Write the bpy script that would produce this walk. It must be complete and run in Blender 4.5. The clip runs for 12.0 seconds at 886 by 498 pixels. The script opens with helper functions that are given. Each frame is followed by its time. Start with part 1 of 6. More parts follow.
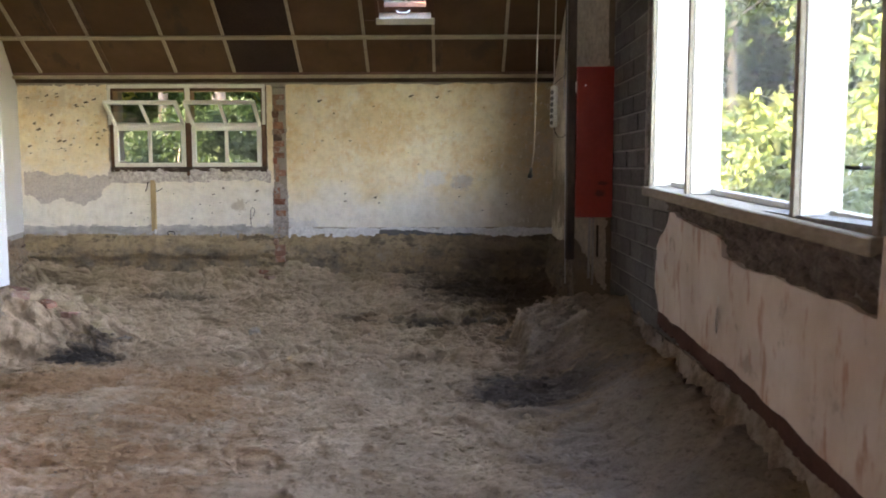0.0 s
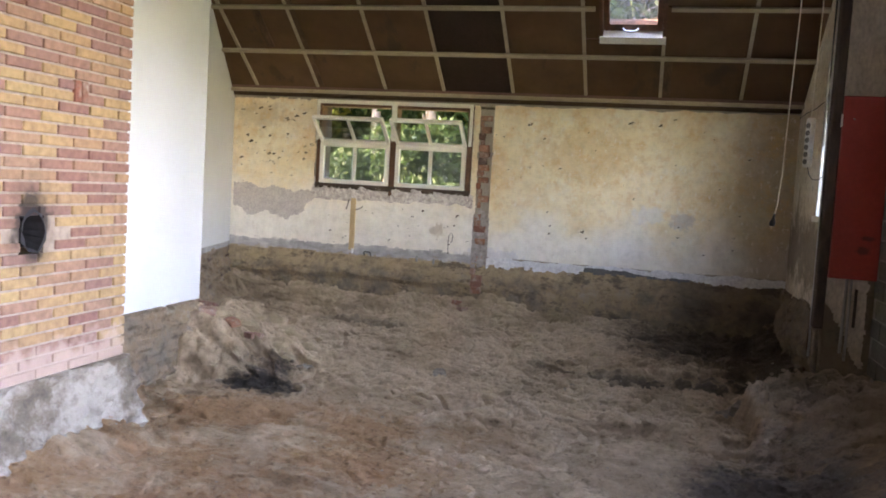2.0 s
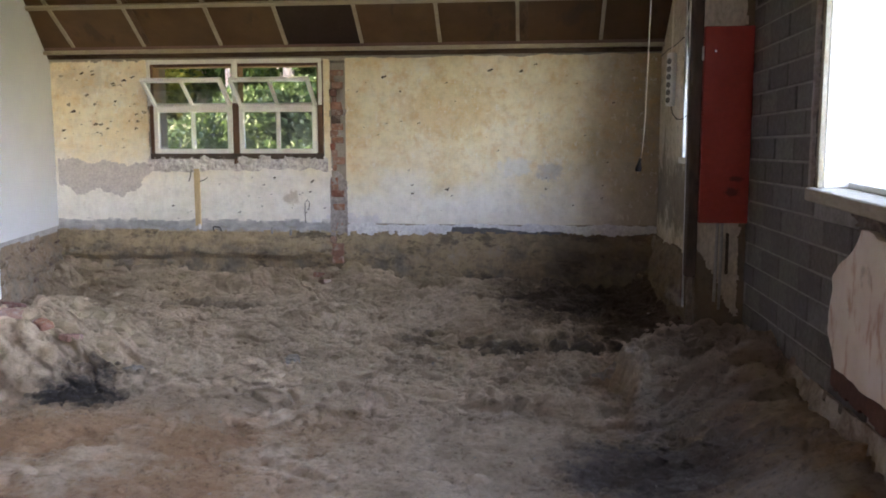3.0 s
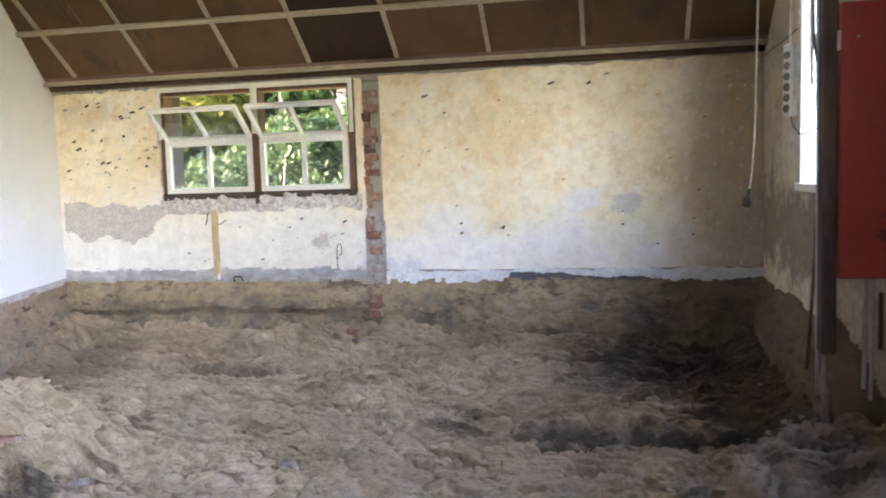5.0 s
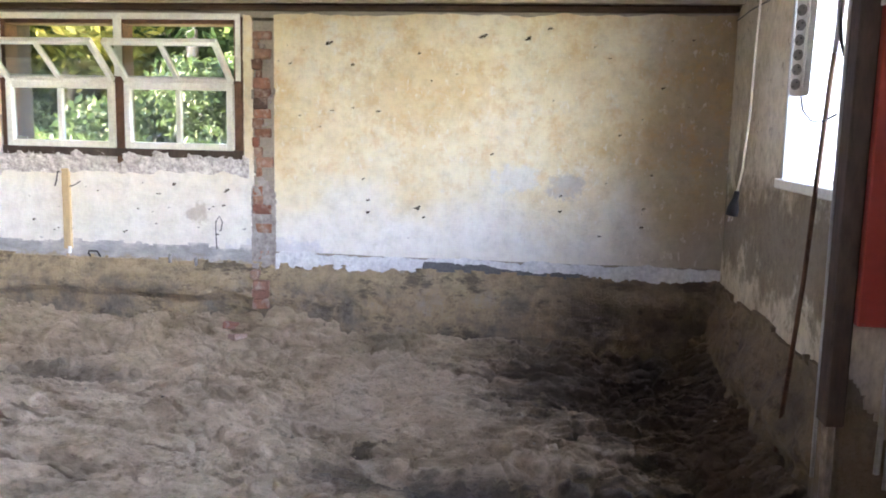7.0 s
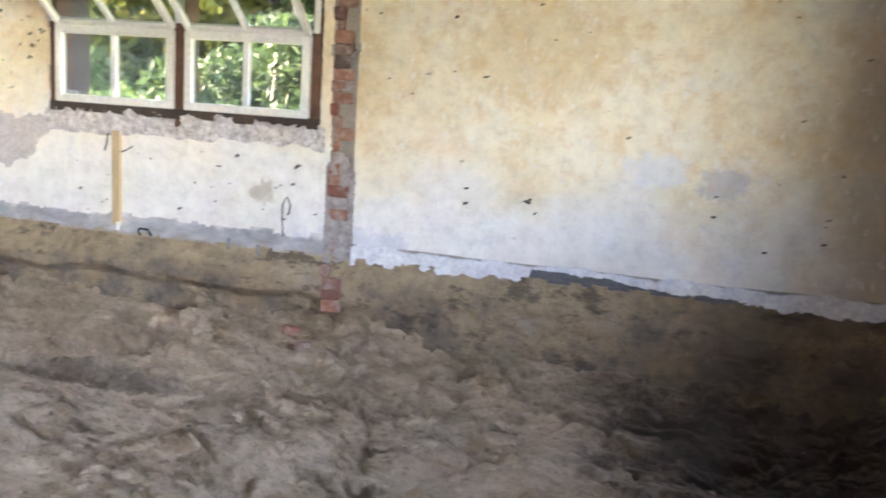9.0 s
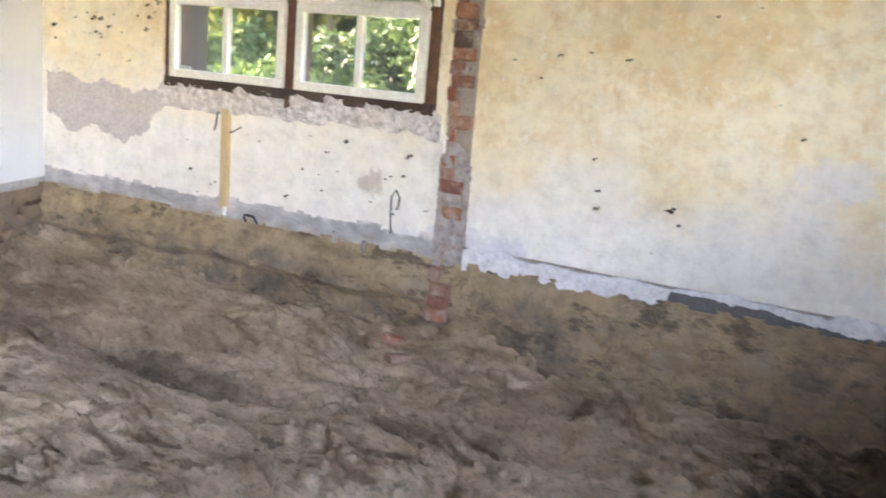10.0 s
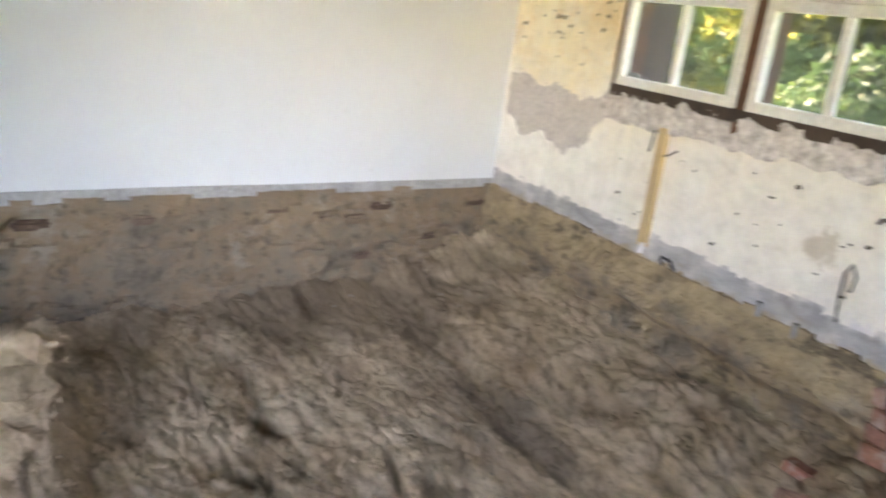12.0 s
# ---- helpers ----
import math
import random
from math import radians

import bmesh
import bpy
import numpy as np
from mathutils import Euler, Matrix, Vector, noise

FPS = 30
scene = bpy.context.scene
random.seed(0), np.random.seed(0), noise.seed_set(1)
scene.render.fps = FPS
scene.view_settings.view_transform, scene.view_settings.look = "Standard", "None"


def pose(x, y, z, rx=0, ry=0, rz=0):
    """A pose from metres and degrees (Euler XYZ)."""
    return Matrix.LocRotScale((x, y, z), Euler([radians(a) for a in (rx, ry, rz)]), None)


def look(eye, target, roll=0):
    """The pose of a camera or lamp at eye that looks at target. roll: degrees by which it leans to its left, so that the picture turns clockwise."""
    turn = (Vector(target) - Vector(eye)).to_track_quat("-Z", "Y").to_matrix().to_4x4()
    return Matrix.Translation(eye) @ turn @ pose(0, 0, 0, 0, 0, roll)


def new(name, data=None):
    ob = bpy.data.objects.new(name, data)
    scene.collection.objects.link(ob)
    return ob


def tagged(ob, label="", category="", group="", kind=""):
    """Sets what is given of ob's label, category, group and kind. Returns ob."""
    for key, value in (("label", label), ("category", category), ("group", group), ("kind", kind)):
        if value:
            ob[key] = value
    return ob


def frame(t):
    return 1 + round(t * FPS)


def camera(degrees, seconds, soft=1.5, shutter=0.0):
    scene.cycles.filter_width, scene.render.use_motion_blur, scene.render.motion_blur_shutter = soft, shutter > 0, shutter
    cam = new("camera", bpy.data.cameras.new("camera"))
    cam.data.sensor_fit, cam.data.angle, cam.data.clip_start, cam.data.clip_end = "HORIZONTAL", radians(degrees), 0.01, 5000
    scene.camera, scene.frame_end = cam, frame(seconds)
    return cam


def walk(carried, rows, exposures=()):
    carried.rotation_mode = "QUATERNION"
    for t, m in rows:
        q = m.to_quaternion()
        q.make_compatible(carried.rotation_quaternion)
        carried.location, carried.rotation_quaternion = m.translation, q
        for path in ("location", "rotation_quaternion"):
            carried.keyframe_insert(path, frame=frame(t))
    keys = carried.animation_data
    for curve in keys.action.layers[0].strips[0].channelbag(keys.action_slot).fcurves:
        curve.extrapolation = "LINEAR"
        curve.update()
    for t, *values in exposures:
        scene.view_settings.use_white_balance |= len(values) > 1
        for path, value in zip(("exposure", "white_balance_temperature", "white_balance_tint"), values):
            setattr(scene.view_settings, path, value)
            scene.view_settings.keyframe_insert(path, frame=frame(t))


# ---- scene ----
cam = camera(55.6, 12.0, soft=1.8, shutter=0.3)
PATH = [
    (0, (3.737, -9.416, 0.731), (3.72, -7.425, 0.536), -0.1),
    (0.5, (3.707, -9.162, 0.798), (3.627, -7.177, 0.561), -3.0),
    (1, (3.568, -9.01, 0.821), (3.506, -7.019, 0.64), 0.0),
    (1.2, (3.526, -8.984, 0.796), (3.35, -6.997, 0.645), 1.2),
    (1.5, (3.493, -8.909, 0.807), (3.128, -6.948, 0.657), 2.6),
    (2, (3.609, -8.676, 0.778), (3.126, -6.741, 0.628), 3.4),
    (2.5, (3.657, -8.399, 0.799), (3.376, -6.432, 0.569), -0.4),
    (2.7, (3.679, -8.269, 0.787), (3.475, -6.294, 0.546), -0.0),
    (4.3, (3.848, -7.084, 0.852), (3.554, -5.116, 0.654), -1.0),
    (4.5, (3.806, -6.995, 0.853), (3.509, -5.025, 0.677), -1.0),
    (5, (3.786, -6.681, 0.846), (3.382, -4.731, 0.664), -1.9),
    (5.5, (3.86, -6.316, 0.893), (3.336, -4.398, 0.673), -1.9),
    (6, (3.827, -6.087, 0.907), (3.43, -4.139, 0.688), -1.3),
    (6.5, (3.725, -5.828, 0.942), (3.478, -3.855, 0.729), 1.3),
    (7, (3.75, -5.526, 0.907), (3.51, -3.561, 0.627), 1.3),
    (7.2, (3.781, -5.402, 0.937), (3.529, -3.44, 0.643), 0.9),
    (8.8, (3.605, -4.5, 0.845), (3.24, -2.56, 0.517), 3.8),
    (9, (3.565, -4.398, 0.875), (3.082, -2.488, 0.532), 3.8),
    (9.5, (3.564, -4.062, 0.885), (2.902, -2.227, 0.444), 4.3),
    (10, (3.557, -3.757, 0.94), (2.732, -1.987, 0.509), 5.0),
    (10.5, (3.601, -3.411, 0.891), (2.485, -1.806, 0.471), 6.6),
    (11, (3.6, -3.162, 0.914), (2.459, -1.592, 0.433), 7.4),
    (11.5, (3.507, -2.927, 0.934), (2.164, -1.527, 0.448), 9.7),
    (12, (3.413, -2.706, 0.938), (1.716, -1.788, 0.409), 8.1),
]
walk(cam, [(t, look(eye, target, roll)) for t, eye, target, roll in PATH],
     [(0.0, 5.9, 7800, 41), (1.5, 6.05, 7800, 43), (2.5, 5.97, 7500, 44), (4.5, 6.45, 7000, 43), (5.0, 6.75, 7000, 43), (5.5, 6.75, 7200, 45), (7.0, 6.88, 6900, 45), (9.0, 6.8, 7000, 43), (10.5, 6.7, 7500, 44), (11.5, 6.7, 7700, 43), (12.0, 6.5, 7900, 40)])

# ---- world, sun, exposure ----
SUN_ELEV, SUN_AZ = radians(14), radians(263)
world = bpy.data.worlds.new("world")
scene.world = world
world.use_nodes = True
wn = world.node_tree.nodes
sky = wn.new("ShaderNodeTexSky")
sky.sky_type, sky.sun_disc = "NISHITA", False
sky.sun_elevation, sky.sun_rotation = SUN_ELEV, SUN_AZ
wn["Background"].inputs[1].default_value = 0.15
world.node_tree.links.new(sky.outputs[0], wn["Background"].inputs[0])
sun = new("sun", bpy.data.lights.new("sun", "SUN"))
sun.data.energy, sun.data.angle, sun.data.color = 4.0, radians(0.6), (1.0, 0.90, 0.74)
sun.matrix_world = look((math.sin(SUN_AZ) * math.cos(SUN_ELEV) * 20, math.cos(SUN_AZ) * math.cos(SUN_ELEV) * 20, math.sin(SUN_ELEV) * 20), (0, 0, 0))

# ---- noise on arrays ----


def hash2(i, j, seed):
    n = (i.astype(np.int64) * 374761393 + j.astype(np.int64) * 668265263 + seed * 974634777) & 0x7FFFFFFF
    n = ((n ^ (n >> 13)) * 1274126177) & 0x7FFFFFFF
    return ((n ^ (n >> 16)) & 0xFFFF) / 65535.0


def value2(u, v, seed):
    i, j = np.floor(u), np.floor(v)
    a, b = u - i, v - j
    a, b = a * a * (3 - 2 * a), b * b * (3 - 2 * b)
    p = hash2(i, j, seed) * (1 - a) + hash2(i + 1, j, seed) * a
    q = hash2(i, j + 1, seed) * (1 - a) + hash2(i + 1, j + 1, seed) * a
    return (p * (1 - b) + q * b) * 2 - 1


def fbm(u, v, size, octaves=4, seed=1, gain=0.5):
    u, v = np.asarray(u, float) / size, np.asarray(v, float) / size
    total, amp, norm = 0, 1.0, 0
    for k in range(octaves):
        c, s = math.cos(0.6 * k), math.sin(0.6 * k)
        total = total + amp * value2((u * c - v * s) * 2 ** k + 17.3 * k, (u * s + v * c) * 2 ** k - 9.1 * k, seed + k)
        norm += amp
        amp *= gain
    return total / norm


def clods(u, v, size, seed=3):
    """Rounded lumps with creases between them: distance to the nearest of jittered centres."""
    u, v = np.asarray(u, float) / size, np.asarray(v, float) / size
    i, j = np.floor(u), np.floor(v)
    best = np.full(u.shape, 9.0)
    for di in (-1, 0, 1):
        for dj in (-1, 0, 1):
            cx, cy = i + di + hash2(i + di, j + dj, seed), j + dj + hash2(i + di, j + dj, seed + 7)
            best = np.minimum(best, (u - cx) ** 2 + (v - cy) ** 2)
    return 1 - np.sqrt(best)


def creases(u, v, size, seed=3):
    """0 along the borders between jittered cells, rising to 1 inside them."""
    u, v = np.asarray(u, float) / size, np.asarray(v, float) / size
    i, j = np.floor(u), np.floor(v)
    f1, f2 = np.full(u.shape, 9.0), np.full(u.shape, 9.0)
    for di in (-1, 0, 1):
        for dj in (-1, 0, 1):
            cx, cy = i + di + hash2(i + di, j + dj, seed), j + dj + hash2(i + di, j + dj, seed + 7)
            d = np.sqrt((u - cx) ** 2 + (v - cy) ** 2)
            f2 = np.minimum(f2, np.maximum(f1, d))
            f1 = np.minimum(f1, d)
    return np.clip((f2 - f1) / 0.35, 0, 1)


def ledges(q, count):
    """Stepped plates out of a smooth field."""
    t = q * count
    return (np.floor(t) + smooth(0.72, 1.0, t - np.floor(t))) / count


def smooth(a, b, x):
    t = np.clip((np.asarray(x, float) - a) / (b - a), 0, 1)
    return t * t * (3 - 2 * t)


# ---- material helpers ----


class Nodes:
    def __init__(self, name, rough=0.8, metal=0.0):
        self.mat = bpy.data.materials.new(name)
        self.mat.use_nodes = True
        self.tree = self.mat.node_tree
        self.bsdf = self.tree.nodes["Principled BSDF"]
        self.bsdf.inputs["Roughness"].default_value, self.bsdf.inputs["Metallic"].default_value = rough, metal
        self.bsdf.inputs["Specular IOR Level"].default_value = 0.35
        self.co = self.tree.nodes.new("ShaderNodeTexCoord").outputs["Object"]

    def add(self, kind, **sets):
        n = self.tree.nodes.new(kind)
        for key, value in sets.items():
            n.inputs[key].default_value = value
        return n

    def link(self, a, b):
        self.tree.links.new(a, b)

    def moved(self, scale=(1, 1, 1), random_shift=False):
        m = self.add("ShaderNodeMapping", Scale=scale)
        self.link(self.co, m.inputs["Vector"])
        if random_shift:
            info = self.add("ShaderNodeObjectInfo")
            mul = self.add("ShaderNodeVectorMath")
            mul.operation = "MULTIPLY"
            mul.inputs[1].default_value = (37, 19, 53)
            self.link(info.outputs["Random"], mul.inputs[0])
            self.link(mul.outputs[0], m.inputs["Location"])
        return m.outputs[0]

    def noise(self, size, detail=5, rough=0.6, vec=None):
        n = self.add("ShaderNodeTexNoise", Scale=1 / size, Detail=detail, Roughness=rough)
        self.link(vec or self.co, n.inputs["Vector"])
        return n.outputs["Fac"]

    def ramp(self, fac, stops):
        r = self.add("ShaderNodeValToRGB")
        el = r.color_ramp.elements
        while len(el) < len(stops):
            el.new(0.5)
        for e, (p, c) in zip(el, stops):
            e.position = p
            e.color = (*c, 1) if isinstance(c, tuple) else (c, c, c, 1)
        self.link(fac, r.inputs[0])
        return r.outputs[0]

    def mix(self, fac, a, b, mode="MIX"):
        m = self.add("ShaderNodeMix")
        m.data_type, m.blend_type = "RGBA", mode
        for value, socket in ((fac, m.inputs[0]), (a, m.inputs[6]), (b, m.inputs[7])):
            if isinstance(value, bpy.types.NodeSocket):
                self.link(value, socket)
            else:
                socket.default_value = (*value, 1) if isinstance(value, tuple) else value
        return m.outputs[2]

    def math(self, op, a, b=0.0, clamp=False):
        m = self.add("ShaderNodeMath")
        m.operation, m.use_clamp = op, clamp
        for value, socket in ((a, m.inputs[0]), (b, m.inputs[1])):
            if isinstance(value, bpy.types.NodeSocket):
                self.link(value, socket)
            else:
                socket.default_value = value
        return m.outputs[0]

    def span(self, x, a, b):
        """0 below a, 1 above b."""
        m = self.add("ShaderNodeMapRange")
        m.interpolation_type = "SMOOTHSTEP"
        self.link(x, m.inputs[0])
        m.inputs[1].default_value, m.inputs[2].default_value = a, b
        return m.outputs[0]

    def xyz(self):
        s = self.add("ShaderNodeSeparateXYZ")
        self.link(self.co, s.inputs[0])
        return s.outputs

    def bump(self, height, depth=0.01, strength=0.6):
        b = self.add("ShaderNodeBump", Strength=strength, Distance=depth)
        self.link(height, b.inputs["Height"])
        self.link(b.outputs[0], self.bsdf.inputs["Normal"])

    def done(self, colour):
        self.link(colour, self.bsdf.inputs["Base Color"])
        return self.mat


def simple(name, a, b, size=0.2, rough=0.7, metal=0.0, depth=0.003, stretch=(1, 1, 1), fine=0.02, by_object=0.0):
    """Two tones in a coarse pattern, a finer one over it, and relief."""
    n = Nodes(name, rough, metal)
    vec = n.moved(stretch, by_object > 0)
    c = n.ramp(n.noise(size, vec=vec), [(0.3, a), (0.7, b)])
    c = n.mix(0.35, c, n.ramp(n.noise(fine, vec=vec), [(0.3, tuple(0.6 * v for v in a)), (0.7, tuple(min(1, 1.2 * v) for v in b))]))
    if by_object:
        info = n.add("ShaderNodeObjectInfo")
        c = n.mix(1.0, c, n.ramp(info.outputs["Random"], [(0, 1 - by_object), (1, 1.0)]), "MULTIPLY")
    n.bump(n.noise(fine, vec=vec), depth)
    return n.done(c)


# ---- mesh helpers ----


def mesh_of(bm, name, material, flat=True):
    me = bpy.data.meshes.new(name)
    bm.to_mesh(me)
    bm.free()
    if not flat:
        for p in me.polygons:
            p.use_smooth = True
    me.materials.append(material)
    return me


def raw_mesh(name, verts, faces, material, smoothed=False):
    me = bpy.data.meshes.new(name)
    me.from_pydata([tuple(map(float, v)) for v in verts], [], [tuple(map(int, f)) for f in faces])
    me.update()
    if smoothed:
        me.polygons.foreach_set("use_smooth", [True] * len(me.polygons))
    me.materials.append(material)
    return me


def base(name, at):
    ob = new(name)
    ob.location = at
    ob.empty_display_size = 0.1
    return ob


def under(ob, parent):
    if parent:
        ob.parent = parent
        ob.matrix_parent_inverse = world_of(parent).inverted()
    return ob


def world_of(ob):
    if not ob.parent:
        return ob.matrix_basis.copy()
    return world_of(ob.parent) @ ob.matrix_parent_inverse @ ob.matrix_basis


def part(name, data, material, parent=None, label="", flat=True):
    me = data if isinstance(data, bpy.types.Mesh) else mesh_of(data, name, material, flat)
    ob = under(new(name, me), parent)
    if label:
        ob["label"] = label
    return ob


def boxes(*spans, bevel=0.0, segments=1):
    """One bmesh of boxes (x0, x1, y0, y1, z0, z1)."""
    bm = bmesh.new()
    for x0, x1, y0, y1, z0, z1 in spans:
        m = Matrix.LocRotScale(((x0 + x1) / 2, (y0 + y1) / 2, (z0 + z1) / 2), None, (abs(x1 - x0), abs(y1 - y0), abs(z1 - z0)))
        bmesh.ops.create_cube(bm, size=1, matrix=m)
    if bevel:
        bmesh.ops.bevel(bm, geom=bm.edges[:], offset=bevel, segments=segments, affect="EDGES")
    return bm


def tube(points, radius, sides=8, taper=None, cap=True):
    """A bmesh tube along points; taper: the end's radius."""
    bm = bmesh.new()
    pts = [Vector(p) for p in points]
    rings = []
    for k, p in enumerate(pts):
        d = (pts[min(k + 1, len(pts) - 1)] - pts[max(k - 1, 0)]).normalized()
        side = d.orthogonal().normalized() if not rings else (last - d * last.dot(d)).normalized()
        last = side
        up = d.cross(side)
        r = radius if taper is None else radius + (taper - radius) * k / (len(pts) - 1)
        rings.append([bm.verts.new(p + (side * math.cos(a) + up * math.sin(a)) * r) for a in (2 * math.pi * i / sides for i in range(sides))])
    for a, b in zip(rings, rings[1:]):
        for i in range(sides):
            bm.faces.new((a[i], a[(i + 1) % sides], b[(i + 1) % sides], b[i]))
    if cap:
        bm.faces.new(rings[0][::-1])
        bm.faces.new(rings[-1])
    return bm


def sheet(name, place, us, vs, keep, thick, material, lift=None):
    """A plate of small cells with ragged edges. place(u, v, w) gives the world point w metres behind its face."""
    nu, nv = len(us) - 1, len(vs) - 1
    uc, vc = np.meshgrid((us[:-1] + us[1:]) / 2, (vs[:-1] + vs[1:]) / 2, indexing="ij")
    on = keep(uc, vc)
    ug, vg = np.meshgrid(us, vs, indexing="ij")
    ju, jv = fbm(ug, vg, 0.013, 1, 51) * 0.005, fbm(ug, vg, 0.013, 1, 52) * 0.005
    up = lift(ug, vg) if lift else np.zeros_like(ug)
    verts, faces, index = [], [], {}

    def vert(i, j, back):
        key = (i, j, back)
        if key not in index:
            index[key] = len(verts)
            verts.append(place(ug[i, j] + ju[i, j], vg[i, j] + jv[i, j], thick if back else -up[i, j]))
        return index[key]

    for i in range(nu):
        for j in range(nv):
            if not on[i, j]:
                continue
            faces.append((vert(i, j, 0), vert(i + 1, j, 0), vert(i + 1, j + 1, 0), vert(i, j + 1, 0)))
            for di, dj, a, b in ((-1, 0, (i, j + 1), (i, j)), (1, 0, (i + 1, j), (i + 1, j + 1)), (0, -1, (i, j), (i + 1, j)), (0, 1, (i + 1, j + 1), (i, j + 1))):
                x, y = i + di, j + dj
                if not (0 <= x < nu and 0 <= y < nv and on[x, y]):
                    faces.append((vert(*b, 0), vert(*a, 0), vert(*a, 1), vert(*b, 1)))
    return raw_mesh(name, verts, faces, material)


def strip(name, place, us, low, high, thick, material, rows=2, lift=None):
    """A ragged band between low(u) and high(u)."""
    u = np.asarray(us, float)
    lo, hi = low(u), high(u)
    hi = np.maximum(hi, lo + 0.002)
    f = np.linspace(0, 1, rows)
    vg = lo[:, None] + (hi - lo)[:, None] * f[None, :]
    ug = np.repeat(u[:, None], rows, 1)
    up = lift(ug, vg) if lift else np.zeros_like(ug)
    n = len(u) * rows
    verts = [place(ug[i, j], vg[i, j], -up[i, j]) for i in range(len(u)) for j in range(rows)]
    verts += [place(ug[i, j], vg[i, j], thick) for i in range(len(u)) for j in (0, rows - 1)]
    faces = []
    for i in range(len(u) - 1):
        for j in range(rows - 1):
            faces.append((i * rows + j, (i + 1) * rows + j, (i + 1) * rows + j + 1, i * rows + j + 1))
        a, b = n + 2 * i, n + 2 * i + 2
        faces.append((i * rows, a, b, (i + 1) * rows))
        faces.append((i * rows + rows - 1, (i + 1) * rows + rows - 1, b + 1, a + 1))
    for i in (0, len(u) - 1):
        faces.append(tuple(i * rows + j for j in range(rows)) + (n + 2 * i + 1, n + 2 * i))
    return raw_mesh(name, verts, faces, material)


def line(u, size, amount, seed, octaves=4):
    return amount * fbm(u, u * 0 + seed * 3.3, size, octaves, seed, 0.6)


def steps(a, b, cell):
    return np.linspace(a, b, max(2, int(round(abs(b - a) / cell)) + 1))


# ---- materials ----


def make_far_plaster():
    n = Nodes("old_cream_plaster", 0.9)
    x, _, z = n.xyz()
    blot = n.noise(0.75, 6, 0.62)
    c = n.ramp(blot, [(0.3, (0.68, 0.51, 0.29)), (0.43, (0.80, 0.675, 0.47)), (0.56, (0.84, 0.75, 0.58)), (0.72, (0.78, 0.72, 0.62))])
    low = n.math("ADD", z, n.math("MULTIPLY", n.math("SUBTRACT", n.noise(0.45), 0.5), 1.1))
    low = n.math("SUBTRACT", low, n.math("MULTIPLY", n.span(x, 1.9, 1.7), 0.28))
    c = n.mix(n.span(low, 0.62, 0.12), c, n.ramp(n.noise(0.2), [(0.35, (0.79, 0.745, 0.68)), (0.65, (0.86, 0.83, 0.77))]))
    peel = n.span(n.noise(0.28, 7, 0.7), 0.57, 0.64)
    c = n.mix(n.math("MULTIPLY", peel, 0.6), c, (0.84, 0.80, 0.73))
    grime = n.span(n.noise(0.14, 8, 0.75), 0.56, 0.72)
    c = n.mix(n.math("MULTIPLY", grime, 0.28), c, (0.40, 0.30, 0.19))

    def blot(cx, cz, rx, rz, colour, amount, under_colour):
        dx, dz = n.math("MULTIPLY", n.math("SUBTRACT", x, cx), 1 / rx), n.math("MULTIPLY", n.math("SUBTRACT", z, cz), 1 / rz)
        d = n.math("SQRT", n.math("ADD", n.math("MULTIPLY", dx, dx), n.math("MULTIPLY", dz, dz)))
        d = n.math("ADD", d, n.math("MULTIPLY", n.math("SUBTRACT", n.noise(0.09, 8, 0.75), 0.5), 3.0))
        return n.mix(n.math("MULTIPLY", n.span(d, 1.1, 0.6), amount), under_colour, colour)

    c = blot(3.87, 0.56, 0.13, 0.10, (0.46, 0.44, 0.47), 0.6, c)
    c = blot(3.55, 0.60, 0.18, 0.10, (0.74, 0.72, 0.70), 0.8, c)
    c = blot(1.36, 0.30, 0.09, 0.07, (0.46, 0.37, 0.28), 0.6, c)
    c = blot(-0.75, 1.45, 0.35, 0.16, (0.48, 0.38, 0.26), 0.4, c)
    # Shade of the right corner, painted into the plaster colour
    damp_shade = n.span(n.math("ADD", x, n.math("MULTIPLY", n.math("SUBTRACT", n.noise(0.5, 8, 0.7), 0.5), 0.9)), 4.15, 4.75)
    c = n.mix(n.math("MULTIPLY", damp_shade, 0.7), c, (0.38, 0.29, 0.18))
    c = blot(1.95, 0.05, 0.4, 0.10, (0.60, 0.60, 0.66), 0.6, c)
    c = blot(2.9, 1.15, 0.6, 0.28, (0.66, 0.48, 0.26), 0.45, c)
    c = n.mix(0.8, c, n.ramp(n.noise(0.11, 8, 0.78), [(0.32, 0.76), (0.5, 0.98), (0.68, 1.10)]), "MULTIPLY")
    ochre = n.math("MULTIPLY", n.span(n.noise(0.17, 9, 0.78), 0.48, 0.62), n.span(low, 0.35, 0.75))
    c = n.mix(n.math("MULTIPLY", ochre, 0.5), c, (0.68, 0.43, 0.19))
    flake = n.span(n.noise(0.06, 7, 0.7, n.moved((1.2, 1, 0.7))), 0.58, 0.63)
    c = n.mix(n.math("MULTIPLY", flake, 0.6), c, (0.84, 0.80, 0.74))
    vor = n.add("ShaderNodeTexVoronoi", Scale=3.6, Randomness=1.0)
    n.link(n.moved((1, 1, 1.35)), vor.inputs["Vector"])
    wob = n.math("ADD", vor.outputs["Distance"], n.math("MULTIPLY", n.math("SUBTRACT", n.noise(0.035, 6, 0.75), 0.5), 0.26))
    c = n.mix(n.math("MULTIPLY", n.math("MULTIPLY", n.span(wob, 0.05, 0.02), n.span(n.noise(0.5, 3), 0.47, 0.52)), 0.9), c, (0.07, 0.055, 0.045))
    left = n.math("MULTIPLY", n.span(x, 0.1, -0.3), n.span(z, 0.55, 0.9))
